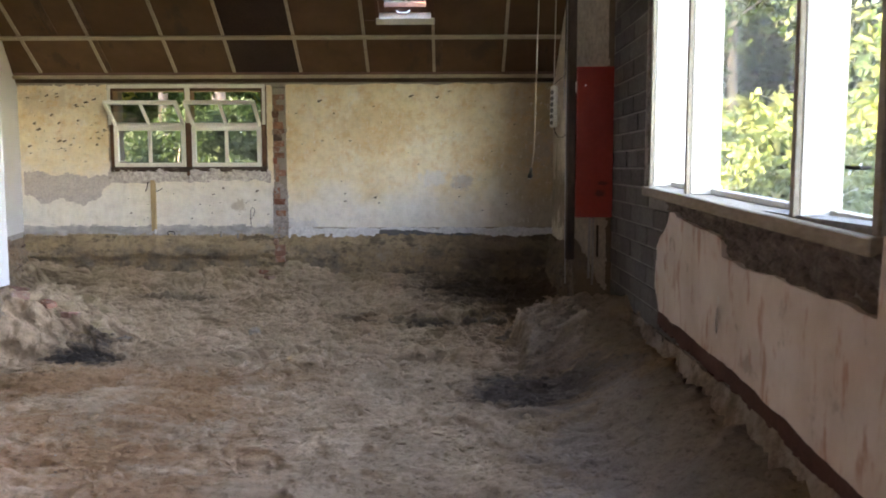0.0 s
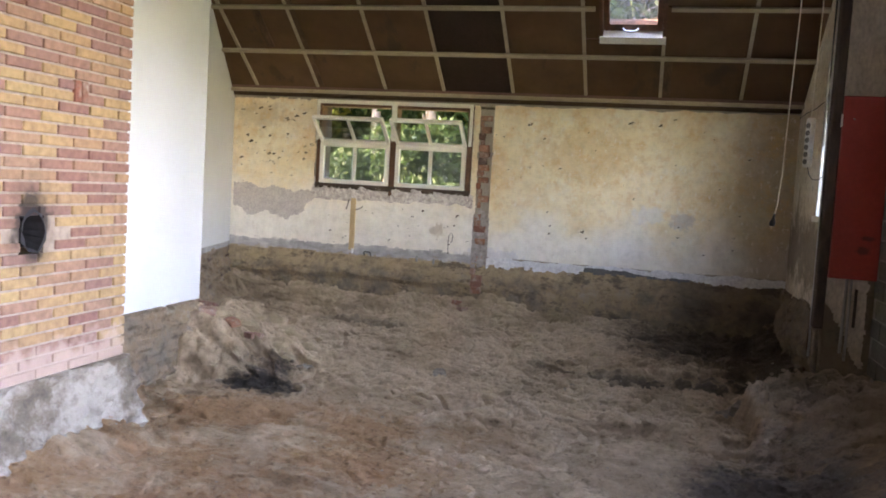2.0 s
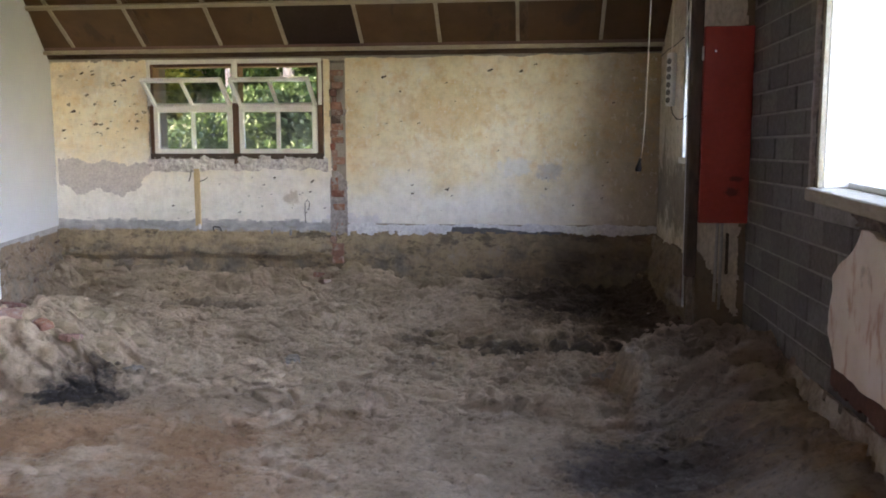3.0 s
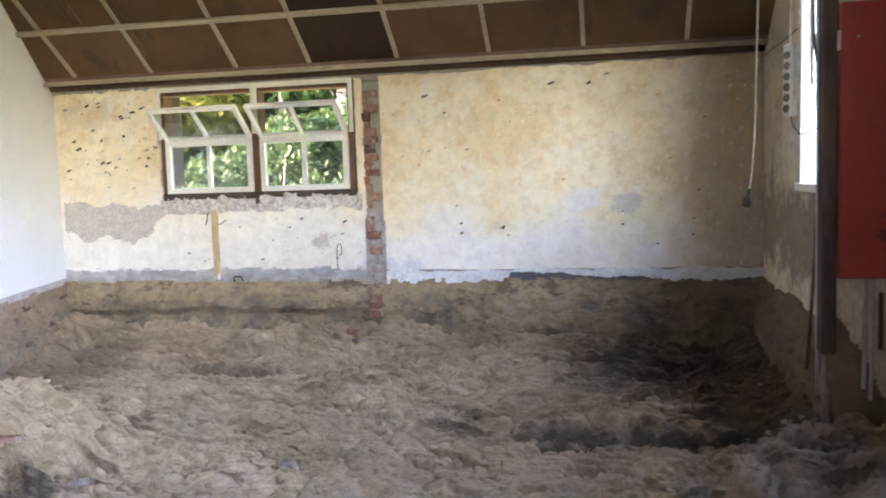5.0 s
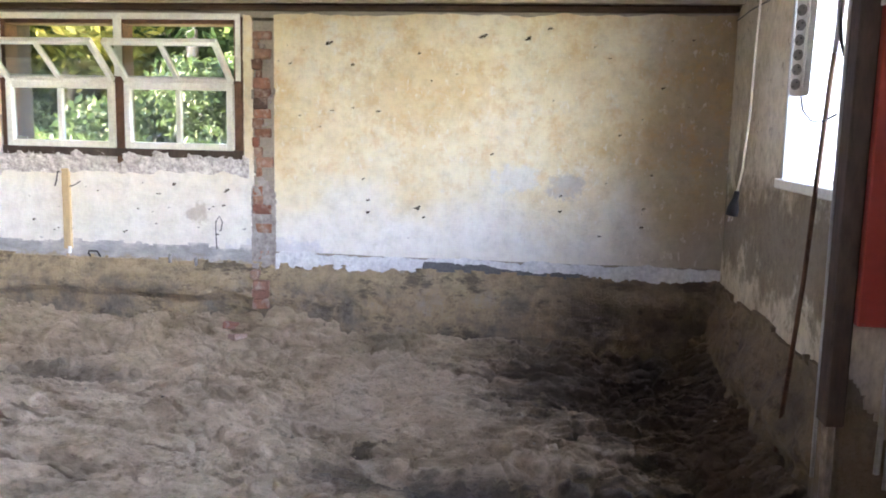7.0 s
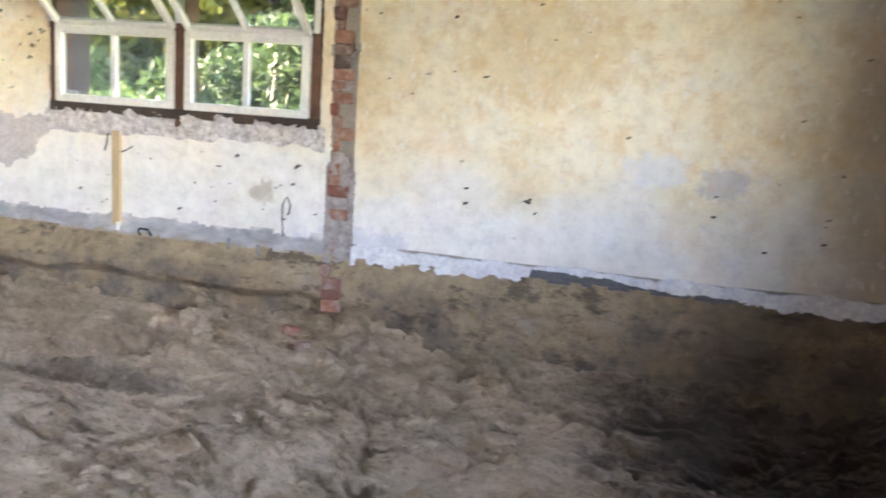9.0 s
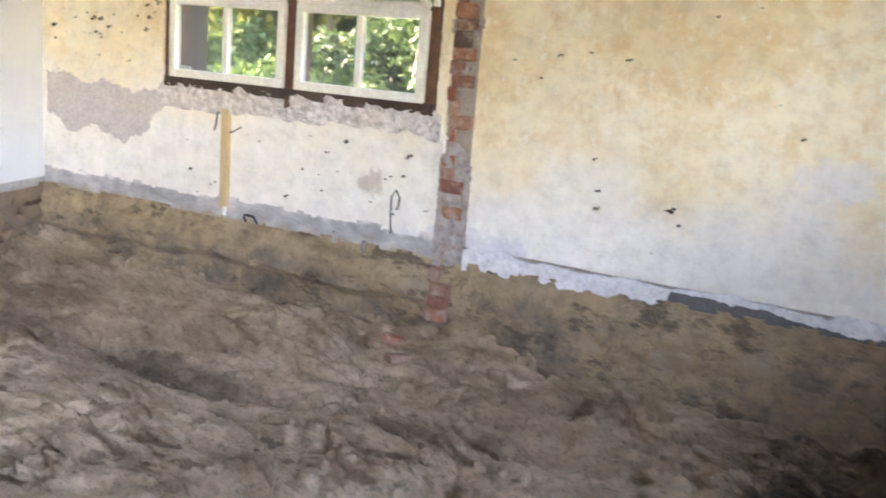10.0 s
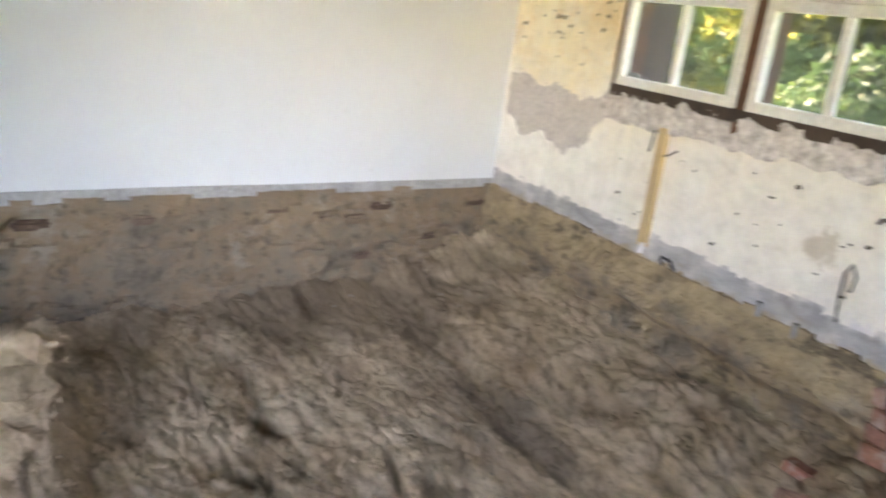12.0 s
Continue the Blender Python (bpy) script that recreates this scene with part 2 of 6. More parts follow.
    flecks = n.math("MULTIPLY", n.span(n.noise(0.055, 6, 0.7, n.moved((0.7, 1, 1.2))), 0.62, 0.67), left)
    c = n.mix(n.math("MULTIPLY", flecks, 0.85), c, (0.15, 0.11, 0.075))
    scratch = n.span(n.noise(0.05, 5, 0.65, n.moved((0.35, 1, 2.2))), 0.70, 0.74)
    c = n.mix(n.math("MULTIPLY", scratch, 0.7), c, (0.22, 0.16, 0.11))
    n.bump(n.mix(0.5, n.noise(0.03, 7, 0.7), n.noise(0.15, 5)), 0.012, 0.8)
    return n.done(c)


def make_white(name, a, b, spots=0.0):
    n = Nodes(name, 0.85)
    c = n.ramp(n.noise(0.8), [(0.3, a), (0.7, b)])
    c = n.mix(n.math("MULTIPLY", n.span(n.noise(0.06, 6), 0.66, 0.75), spots), c, (0.35, 0.33, 0.31))
    n.bump(n.noise(0.05, 5), 0.003, 0.4)
    return n.done(c)


def make_dirt():
    n = Nodes("dug_earth", 0.95)
    x, y, z = n.xyz()
    patch = n.noise(0.7, 6, 0.65)
    streak = n.noise(0.16, 8, 0.70, n.moved((0.45, 1.3, 1)))
    c = n.ramp(n.mix(0.5, patch, streak), [(0.36, (0.30, 0.210, 0.132)), (0.46, (0.49, 0.357, 0.234)), (0.55, (0.63, 0.475, 0.325)), (0.66, (0.55, 0.393, 0.258))])
    brown = n.math("MULTIPLY", n.span(y, -3.3, -4.0), n.span(n.noise(0.9, 6), 0.35, 0.6))
    c = n.mix(n.math("MULTIPLY", brown, 0.55), c, (0.29, 0.205, 0.13))
    rust = n.math("MULTIPLY", n.math("MULTIPLY", n.span(y, -3.5, -4.3), n.span(x, 3.3, 2.3)), n.span(n.noise(0.5, 8, 0.72), 0.36, 0.58))
    c = n.mix(n.math("MULTIPLY", rust, 0.8), c, (0.36, 0.19, 0.088))
    sand = n.math("MULTIPLY", n.span(y, -0.6, -0.1), n.span(n.noise(0.3, 5), 0.4, 0.6))
    c = n.mix(n.math("MULTIPLY", sand, 0.6), c, (0.37, 0.285, 0.165))
    wobble = n.math("SUBTRACT", n.noise(0.22, 9, 0.75, n.moved((0.6, 1.2, 1))), 0.5)

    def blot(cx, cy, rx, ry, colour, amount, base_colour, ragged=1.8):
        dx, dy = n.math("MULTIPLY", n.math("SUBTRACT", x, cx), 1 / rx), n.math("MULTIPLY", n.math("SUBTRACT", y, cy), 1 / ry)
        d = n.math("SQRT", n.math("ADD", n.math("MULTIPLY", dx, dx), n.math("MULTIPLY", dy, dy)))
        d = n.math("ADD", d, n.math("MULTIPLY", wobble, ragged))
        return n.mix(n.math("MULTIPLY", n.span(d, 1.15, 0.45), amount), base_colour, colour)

    # far right corner: damp earth and shade darkened together in the colour
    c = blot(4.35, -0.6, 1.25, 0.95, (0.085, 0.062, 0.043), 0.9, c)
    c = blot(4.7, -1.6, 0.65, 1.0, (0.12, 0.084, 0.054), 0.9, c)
    # trench and drain hollows (next three): shade painted into the earth
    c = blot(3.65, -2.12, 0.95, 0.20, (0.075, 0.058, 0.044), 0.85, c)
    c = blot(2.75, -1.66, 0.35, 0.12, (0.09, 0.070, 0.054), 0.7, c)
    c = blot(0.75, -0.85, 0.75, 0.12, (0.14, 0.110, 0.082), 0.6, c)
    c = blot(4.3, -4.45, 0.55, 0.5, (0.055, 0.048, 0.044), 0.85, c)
    c = blot(4.7, -3.5, 0.6, 0.9, (0.27, 0.225, 0.185), 0.6, c)
    # grey bank below the wide window, paled in place of missing light
    c = blot(4.7, -5.8, 0.6, 1.4, (0.40, 0.355, 0.31), 0.8, c)
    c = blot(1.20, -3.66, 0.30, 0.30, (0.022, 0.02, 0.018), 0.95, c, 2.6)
    c = n.mix(0.8, c, n.ramp(n.noise(0.035, 9, 0.8, n.moved((0.75, 1.15, 1))), [(0.37, 0.46), (0.46, 0.95), (0.66, 1.2)]), "MULTIPLY")
    c = blot(-0.55, -1.2, 0.75, 1.2, (0.22, 0.155, 0.10), 0.75, c)
    c = n.mix(n.math("MULTIPLY", n.span(n.noise(0.022, 4, 0.7), 0.66, 0.74), 0.5), c, (0.60, 0.54, 0.46))
    n.bump(n.mix(0.6, n.noise(0.011, 6, 0.7), n.noise(0.045, 7, 0.75, n.moved((0.7, 1.2, 1)))), 0.045, 1.0)
    return n.done(c)


def make_foundation(name, sand, damp_shade=False, flecks=0.4):
    n = Nodes(name, 0.95)
    c = n.ramp(n.noise(0.3, 8, 0.72), [(0.3, (0.11, 0.088, 0.068)), (0.42, (0.22, 0.175, 0.13)), (0.55, sand), (0.72, (0.33, 0.29, 0.24))])
    c = n.mix(n.math("MULTIPLY", n.span(n.noise(0.06, 6, 0.7), 0.52, 0.66), flecks), c, (0.12, 0.09, 0.065))
    if damp_shade:
        seam = n.math("ADD", n.xyz()[2], n.math("MULTIPLY", n.math("SUBTRACT", n.noise(0.25, 6, 0.7), 0.5), 0.3))
        c = n.mix(n.math("MULTIPLY", n.span(seam, -0.22, -0.12), 0.6), c, n.ramp(n.noise(0.08, 6, 0.7), [(0.35, (0.22, 0.165, 0.10)), (0.6, (0.47, 0.345, 0.20))]))
        clump = n.span(n.noise(0.16, 7, 0.72, n.moved((0.55, 1, 1.3))), 0.53, 0.62)
        c = n.mix(n.math("MULTIPLY", clump, 0.75), c, (0.085, 0.066, 0.048))
        # darkens towards +x: damp masonry and the corner's shade in one colour
        wet_shade = n.math("ADD", n.xyz()[0], n.math("MULTIPLY", n.math("SUBTRACT", n.noise(0.4), 0.5), 1.6))
        c = n.mix(n.math("MULTIPLY", n.span(wet_shade, 3.2, 4.2), 0.6), c, (0.115, 0.086, 0.06))
    n.bump(n.mix(0.5, n.noise(0.015, 6), n.noise(0.07, 5)), 0.03, 1.0)
    return n.done(c)


def make_piece(name, stops, grain, rough=0.9, dirt=0.4, dirt_colour=(0.25, 0.22, 0.19)):
    n = Nodes(name, rough)
    info = n.add("ShaderNodeObjectInfo")
    vec = n.moved((1, 1, 1), True)
    c = n.ramp(info.outputs["Random"], stops)
    c = n.mix(0.8, c, n.ramp(n.noise(grain, 5, vec=vec), [(0.3, 0.55), (0.7, 1.1)]), "MULTIPLY")
    c = n.mix(n.math("MULTIPLY", n.span(n.noise(0.07, 6, vec=vec), 0.5, 0.68), dirt), c, dirt_colour)
    n.bump(n.noise(0.012, 5, vec=vec), 0.006, 0.7)
    return n.done(c)


def make_fireplace_brick(name, stops, per_island=False):
    """Yellow and red bricks, with the soot of the stove pipe hole round it."""
    n = Nodes(name, 0.85)
    if per_island:
        rnd = n.add("ShaderNodeNewGeometry").outputs["Random Per Island"]
    else:
        rnd = n.add("ShaderNodeObjectInfo").outputs["Random"]
    geo = n.add("ShaderNodeNewGeometry")
    sep = n.add("ShaderNodeSeparateXYZ")
    n.link(geo.outputs["Position"], sep.inputs[0])
    c = n.ramp(rnd, stops)
    g = n.add("ShaderNodeTexNoise", Scale=28.0, Detail=5.0)
    n.link(geo.outputs["Position"], g.inputs["Vector"])
    c = n.mix(0.8, c, n.ramp(g.outputs["Fac"], [(0.3, 0.65), (0.7, 1.1)]), "MULTIPLY")
    dy, dz = n.math("SUBTRACT", sep.outputs[1], -5.54), n.math("SUBTRACT", sep.outputs[2], 0.50)
    d = n.math("SQRT", n.math("ADD", n.math("MULTIPLY", dy, dy), n.math("MULTIPLY", n.math("MULTIPLY", dz, dz), 0.55)))
    g2 = n.add("ShaderNodeTexNoise", Scale=12.0, Detail=6.0)
    n.link(geo.outputs["Position"], g2.inputs["Vector"])
    d = n.math("ADD", d, n.math("MULTIPLY", n.math("SUBTRACT", g2.outputs["Fac"], 0.5), 0.16))
    c = n.mix(n.math("MULTIPLY", n.span(d, 0.22, 0.12), 0.4), c, (0.13, 0.085, 0.06))
    c = n.mix(n.math("MULTIPLY", n.span(d, 0.135, 0.085), 0.85), c, (0.028, 0.022, 0.02))
    low = n.math("ADD", sep.outputs[2], n.math("MULTIPLY", n.math("SUBTRACT", g2.outputs["Fac"], 0.5), 0.3))
    c = n.mix(n.math("MULTIPLY", n.span(low, -0.02, -0.12), 0.7), c, (0.52, 0.38, 0.31))
    n.bump(g.outputs["Fac"], 0.005, 0.6)
    return n.done(c)


def make_under_window_plaster():
    n = Nodes("pink_stained_plaster", 0.85)
    c = n.ramp(n.noise(0.5, 5), [(0.35, (0.58, 0.48, 0.41)), (0.65, (0.74, 0.66, 0.60))])
    c = n.mix(n.math("MULTIPLY", n.span(n.noise(0.16, 6, vec=n.moved((1, 1.6, 0.55))), 0.53, 0.66), 0.6), c, (0.42, 0.17, 0.09))
    c = n.mix(n.math("MULTIPLY", n.span(n.noise(0.2, 6), 0.6, 0.7), 0.45), c, (0.22, 0.17, 0.12))
    n.bump(n.noise(0.03, 6), 0.006, 0.5)
    return n.done(c)


def make_mouldy():
    """Pale plaster with wide brown bare patches and dark mould spots."""
    n = Nodes("mouldy_plaster", 0.9)
    x, y, z = n.xyz()
    c = n.ramp(n.noise(0.4, 6), [(0.3, (0.52, 0.43, 0.30)), (0.5, (0.64, 0.56, 0.42)), (0.7, (0.72, 0.66, 0.55))])
    low = n.math("ADD", z, n.math("MULTIPLY", n.math("SUBTRACT", n.noise(0.22, 8, 0.72), 0.5), 1.5))
    c = n.mix(n.math("MULTIPLY", n.math("MULTIPLY", n.span(low, 0.85, 0.55), n.span(low, 0.02, 0.25)), 0.8), c, (0.20, 0.155, 0.105))
    c = n.mix(n.math("MULTIPLY", n.span(n.noise(0.09, 8, 0.75), 0.57, 0.65), 0.6), c, (0.16, 0.12, 0.085))
    c = n.mix(0.7, c, n.ramp(n.noise(0.05, 6, 0.7), [(0.35, 0.75), (0.6, 1.05)]), "MULTIPLY")
    n.bump(n.mix(0.5, n.noise(0.02, 6), n.noise(0.09, 6)), 0.015, 0.8)
    return n.done(c)


def make_red():
    """Red paint with worn patches and two dark scorch marks near the lower edge."""
    n = Nodes("red_painted_board", 0.55)
    x, y, z = n.xyz()
    c = n.ramp(n.noise(0.25, 6), [(0.3, (0.36, 0.048, 0.034)), (0.7, (0.45, 0.065, 0.046))])
    c = n.mix(0.4, c, n.ramp(n.noise(0.03, 6), [(0.3, 0.7), (0.7, 1.1)]), "MULTIPLY")
    rag = n.math("MULTIPLY", n.math("SUBTRACT", n.noise(0.03, 7, 0.75), 0.5), 1.6)
    for cx, cz, rx, rz in ((4.925, 0.60, 0.045, 0.018), (4.90, 0.52, 0.05, 0.03)):
        dx, dz = n.math("MULTIPLY", n.math("SUBTRACT", x, cx), 1 / rx), n.math("MULTIPLY", n.math("SUBTRACT", z, cz), 1 / rz)
        d = n.math("ADD", n.math("SQRT", n.math("ADD", n.math("MULTIPLY", dx, dx), n.math("MULTIPLY", dz, dz))), rag)
        c = n.mix(n.math("MULTIPLY", n.span(d, 1.2, 0.5), 0.7), c, (0.07, 0.022, 0.018))
    c = n.mix(n.math("MULTIPLY", n.span(n.noise(0.012, 3, 0.6), 0.74, 0.78), 0.6), c, (0.55, 0.33, 0.28))
    n.bump(n.noise(0.03, 5), 0.001, 0.5)
    return n.done(c)


def make_plinth():
    """Grey cement that fades into limewash above and sand below."""
    n = Nodes("grey_cement_render", 0.9)
    z = n.xyz()[2]
    c = n.ramp(n.noise(0.16, 7, 0.7, n.moved((0.6, 1, 1.2))), [(0.32, (0.24, 0.23, 0.235)), (0.5, (0.39, 0.38, 0.385)), (0.68, (0.58, 0.55, 0.53))])
    at = n.math("ADD", z, n.math("MULTIPLY", n.math("SUBTRACT", n.noise(0.13, 8, 0.72), 0.5), 0.26))
    c = n.mix(n.math("MULTIPLY", n.span(at, 0.0, -0.05), 0.85), c, (0.37, 0.295, 0.19))
    c = n.mix(n.math("MULTIPLY", n.span(at, 0.06, 0.11), 0.8), c, (0.70, 0.665, 0.63))
    n.bump(n.mix(0.5, n.noise(0.012, 5), n.noise(0.05, 6)), 0.012, 0.8)
    return n.done(c)


def make_board():
    """Softboard lining: each panel of its own tone, with damp stains."""
    n = Nodes("brown_softboard", 0.95)
    rnd = n.add("ShaderNodeNewGeometry").outputs["Random Per Island"]
    c = n.ramp(rnd, [(0, (0.118, 0.062, 0.030)), (1, (0.160, 0.090, 0.046))])
    c = n.mix(0.75, c, n.ramp(n.noise(0.35, 6), [(0.3, 0.62), (0.7, 1.1)]), "MULTIPLY")
    c = n.mix(n.math("MULTIPLY", n.span(n.noise(0.3, 6, vec=n.moved((1, 0.5, 0.5))), 0.6, 0.68), 0.6), c, (0.07, 0.045, 0.03))
    n.bump(n.noise(0.01, 4), 0.002, 0.5)
    return n.done(c)


def make_glass(name, film):
    """Thin glass with a dusty film, which also puts haze over the view."""
    n = Nodes(name, 0.02)
    out = n.tree.nodes["Material Output"]
    clear = n.add("ShaderNodeBsdfTransparent", Color=(0.80, 0.84, 0.81, 1))
    shine = n.add("ShaderNodeBsdfGlossy", Roughness=0.02)
    mixed = n.add("ShaderNodeMixShader")
    mixed.inputs[0].default_value = 0.05
    n.link(clear.outputs[0], mixed.inputs[1])
    n.link(shine.outputs[0], mixed.inputs[2])
    dust = n.add("ShaderNodeBsdfTranslucent", Color=(0.85, 0.86, 0.82, 1))
    dusty = n.add("ShaderNodeMixShader")
    n.link(n.math("MULTIPLY", n.ramp(n.noise(0.25, 6, 0.7), [(0.3, 0.5), (0.7, 1.0)]), film), dusty.inputs[0])
    n.link(mixed.outputs[0], dusty.inputs[1])
    n.link(dust.outputs[0], dusty.inputs[2])
    n.link(dusty.outputs[0], out.inputs["Surface"])
    return n.mat


def make_leaf(name, stops, through_light=0.3):
    n = Nodes(name, 0.6)
    rnd = n.add("ShaderNodeNewGeometry").outputs["Random Per Island"]
    c = n.ramp(rnd, stops)
    n.bsdf.inputs["Specular IOR Level"].default_value = 0.06
    tr = n.add("ShaderNodeBsdfTranslucent")
    n.link(c, tr.inputs["Color"])
    n.link(c, n.bsdf.inputs["Base Color"])
    m = n.add("ShaderNodeMixShader")
    m.inputs[0].default_value = through_light
    n.link(n.bsdf.outputs[0], m.inputs[1])
    n.link(tr.outputs[0], m.inputs[2])
    n.link(m.outputs[0], n.tree.nodes["Material Output"].inputs["Surface"])
    return n.mat


M_FAR = make_far_plaster()
M_WHITE = make_white("white_limewash", (0.68, 0.705, 0.72), (0.75, 0.77, 0.785), 0.2)
M_WHITE_OUT = make_white("white_painted_brick", (0.76, 0.76, 0.74), (0.84, 0.84, 0.82), 0.1)
M_GREYSTRIP = make_plinth()
M_CUTPIPE = simple("cut_grey_pipe", (0.20, 0.195, 0.19), (0.32, 0.31, 0.30), 0.03, 0.8, depth=0.002)
M_PATCH = simple("grey_repair_cement", (0.46, 0.42, 0.41), (0.62, 0.57, 0.53), 0.12, 0.9, depth=0.005)
M_WESTSTRIP = simple("grey_wall_foot", (0.27, 0.26, 0.255), (0.50, 0.485, 0.47), 0.15, 0.9, depth=0.005)
M_RENDER = simple("broken_lime_render", (0.33, 0.29, 0.27), (0.74, 0.70, 0.66), 0.06, 0.95, depth=0.012, fine=0.03)
M_SKIRT = simple("flaking_whitewash", (0.56, 0.56, 0.59), (0.84, 0.84, 0.84), 0.07, 0.9, depth=0.009)
M_DARKGREY = simple("dark_bitumen_render", (0.10, 0.10, 0.105), (0.17, 0.165, 0.165), 0.15, 0.9, depth=0.006)
M_DIRT = make_dirt()
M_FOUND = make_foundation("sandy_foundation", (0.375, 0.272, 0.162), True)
M_FOUND_LEFT = make_foundation("earthy_foundation", (0.27, 0.187, 0.12), flecks=0.8)
M_FOUND_BRICK = make_piece("earthy_brick", [(0, (0.10, 0.058, 0.042)), (0.5, (0.16, 0.098, 0.07)), (1, (0.24, 0.165, 0.118))], 0.03, dirt=0.95, dirt_colour=(0.24, 0.17, 0.115))
M_FOUND_GREY = make_foundation("grey_foundation", (0.40, 0.345, 0.285))
M_RUBBLE = make_foundation("pale_rubble", (0.46, 0.40, 0.33))
M_OLDWALL = simple("old_masonry", (0.28, 0.24, 0.20), (0.40, 0.35, 0.29), 0.3, 0.95, depth=0.008)
M_REDBRICK = make_piece("old_red_brick", [(0, (0.32, 0.11, 0.07)), (0.25, (0.38, 0.17, 0.11)), (0.5, (0.40, 0.235, 0.175)), (0.66, (0.27, 0.11, 0.075)), (0.82, (0.13, 0.085, 0.07)), (1, (0.36, 0.16, 0.10))], 0.03, dirt=0.75, dirt_colour=(0.42, 0.33, 0.28))
STOPS = [(0, (0.28, 0.130, 0.105)), (0.22, (0.35, 0.185, 0.140)), (0.40, (0.43, 0.255, 0.135)), (0.68, (0.46, 0.300, 0.145)), (0.80, (0.38, 0.215, 0.150)), (1, (0.28, 0.140, 0.125))]
M_YELLOW = make_fireplace_brick("yellow_brick", STOPS)
M_YELLOW_FAR = make_fireplace_brick("yellow_brick_joined", STOPS, True)
M_MORTAR = make_fireplace_brick("pale_sooty_mortar", [(0, (0.40, 0.305, 0.25)), (1, (0.44, 0.34, 0.28))])
M_BLOCK = make_piece("grey_cinder_block", [(0, (0.115, 0.108, 0.100)), (1, (0.185, 0.175, 0.163))], 0.03, dirt=0.5, dirt_colour=(0.10, 0.09, 0.08))
M_BLOCKJOINT = simple("grey_block_mortar", (0.17, 0.165, 0.155), (0.31, 0.30, 0.285), 0.1, 0.95, depth=0.004)
M_SMEAR = simple("grey_mortar_smear", (0.19, 0.155, 0.14), (0.46, 0.41, 0.385), 0.07, 0.95, depth=0.008, fine=0.025)
M_ROUGH = simple("broken_dark_masonry", (0.055, 0.043, 0.036), (0.22, 0.18, 0.15), 0.08, 0.95, depth=0.01, fine=0.02)
M_PINK = make_under_window_plaster()
M_REDBAND = simple("dark_red_paint_band", (0.075, 0.035, 0.025), (0.13, 0.06, 0.045), 0.2, 0.85, depth=0.004)
M_STUBFOOT = simple("mortar_crusted_timber", (0.13, 0.095, 0.07), (0.36, 0.30, 0.25), 0.08, 0.95, depth=0.008, stretch=(1, 1, 0.4))
M_FOUND_DARK = make_foundation("dark_brown_masonry", (0.20, 0.145, 0.095))
M_STUB = simple("stained_stub_plaster", (0.33, 0.28, 0.21), (0.72, 0.66, 0.55), 0.18, 0.9, depth=0.006, stretch=(1, 1, 0.5))
M_RIGHTFAR = make_mouldy()
M_RED = make_red()
M_DARKWOOD = simple("dark_stained_timber", (0.038, 0.027, 0.022), (0.10, 0.068, 0.05), 0.15, 0.85, depth=0.004, stretch=(1, 1, 0.25))
M_FRAME = simple("brown_window_timber", (0.06, 0.032, 0.022), (0.19, 0.09, 0.05), 0.12, 0.8, depth=0.003)
M_SASH = simple("cream_white_gloss_paint", (0.72, 0.70, 0.63), (0.80, 0.79, 0.73), 0.2, 0.45, depth=0.001)
M_SILLWOOD = simple("weathered_sill_wood", (0.26, 0.22, 0.17), (0.40, 0.35, 0.28), 0.15, 0.8, depth=0.003, stretch=(1, 0.3, 1))
M_BATTEN = simple("pale_softwood_batten", (0.34, 0.275, 0.195), (0.46, 0.385, 0.285), 0.2, 0.8, depth=0.002, stretch=(0.3, 1, 1))
M_BOARD = make_board()
M_BOARD_DARK = simple("damp_dark_board", (0.032, 0.016, 0.011), (0.050, 0.026, 0.017), 0.3, 0.9, depth=0.002)
M_COVER = simple("damp_stained_strip", (0.045, 0.024, 0.014), (0.17, 0.10, 0.058), 0.10, 0.9, depth=0.004, stretch=(1, 0.35, 0.35))
M_PLATE = simple("dark_wall_plate", (0.055, 0.035, 0.024), (0.12, 0.075, 0.045), 0.2, 0.9, depth=0.005, stretch=(0.3, 1, 1))
M_GLASS = make_glass("window_glass", 0.016)
M_GLASS_DUSTY = make_glass("dusty_window_glass", 0.018)
M_PLASTIC = simple("white_plastic", (0.70, 0.69, 0.65), (0.76, 0.75, 0.72), 0.1, 0.4, depth=0.0004)
M_SOCKET = simple("shadowed_socket_plastic", (0.16, 0.15, 0.14), (0.22, 0.21, 0.20), 0.05, 0.5, depth=0.0004)
M_BLACK = simple("black_rubber", (0.012, 0.012, 0.014), (0.025, 0.025, 0.028), 0.05, 0.55, depth=0.0006)
M_CORD = simple("cream_flex", (0.66, 0.60, 0.48), (0.74, 0.69, 0.58), 0.1, 0.5, depth=0.0004)
M_STEEL = simple("bright_steel", (0.6, 0.6, 0.6), (0.7, 0.7, 0.7), 0.05, 0.25, 1.0, depth=0.0002)
M_CONDUIT = simple("grey_conduit", (0.36, 0.36, 0.35), (0.46, 0.46, 0.45), 0.1, 0.5, depth=0.0005)
M_PIPEWOOD = simple("raw_pine_lath", (0.52, 0.36, 0.19), (0.62, 0.46, 0.27), 0.1, 0.75, depth=0.002, stretch=(1, 1, 0.2))
M_GRASS = simple("meadow_grass", (0.04, 0.07, 0.02), (0.07, 0.105, 0.03), 1.5, 0.9, depth=0.02, fine=0.08)
M_BARK = simple("grey_bark", (0.12, 0.10, 0.08), (0.24, 0.20, 0.16), 0.15, 0.9, depth=0.02, stretch=(1, 1, 0.3))
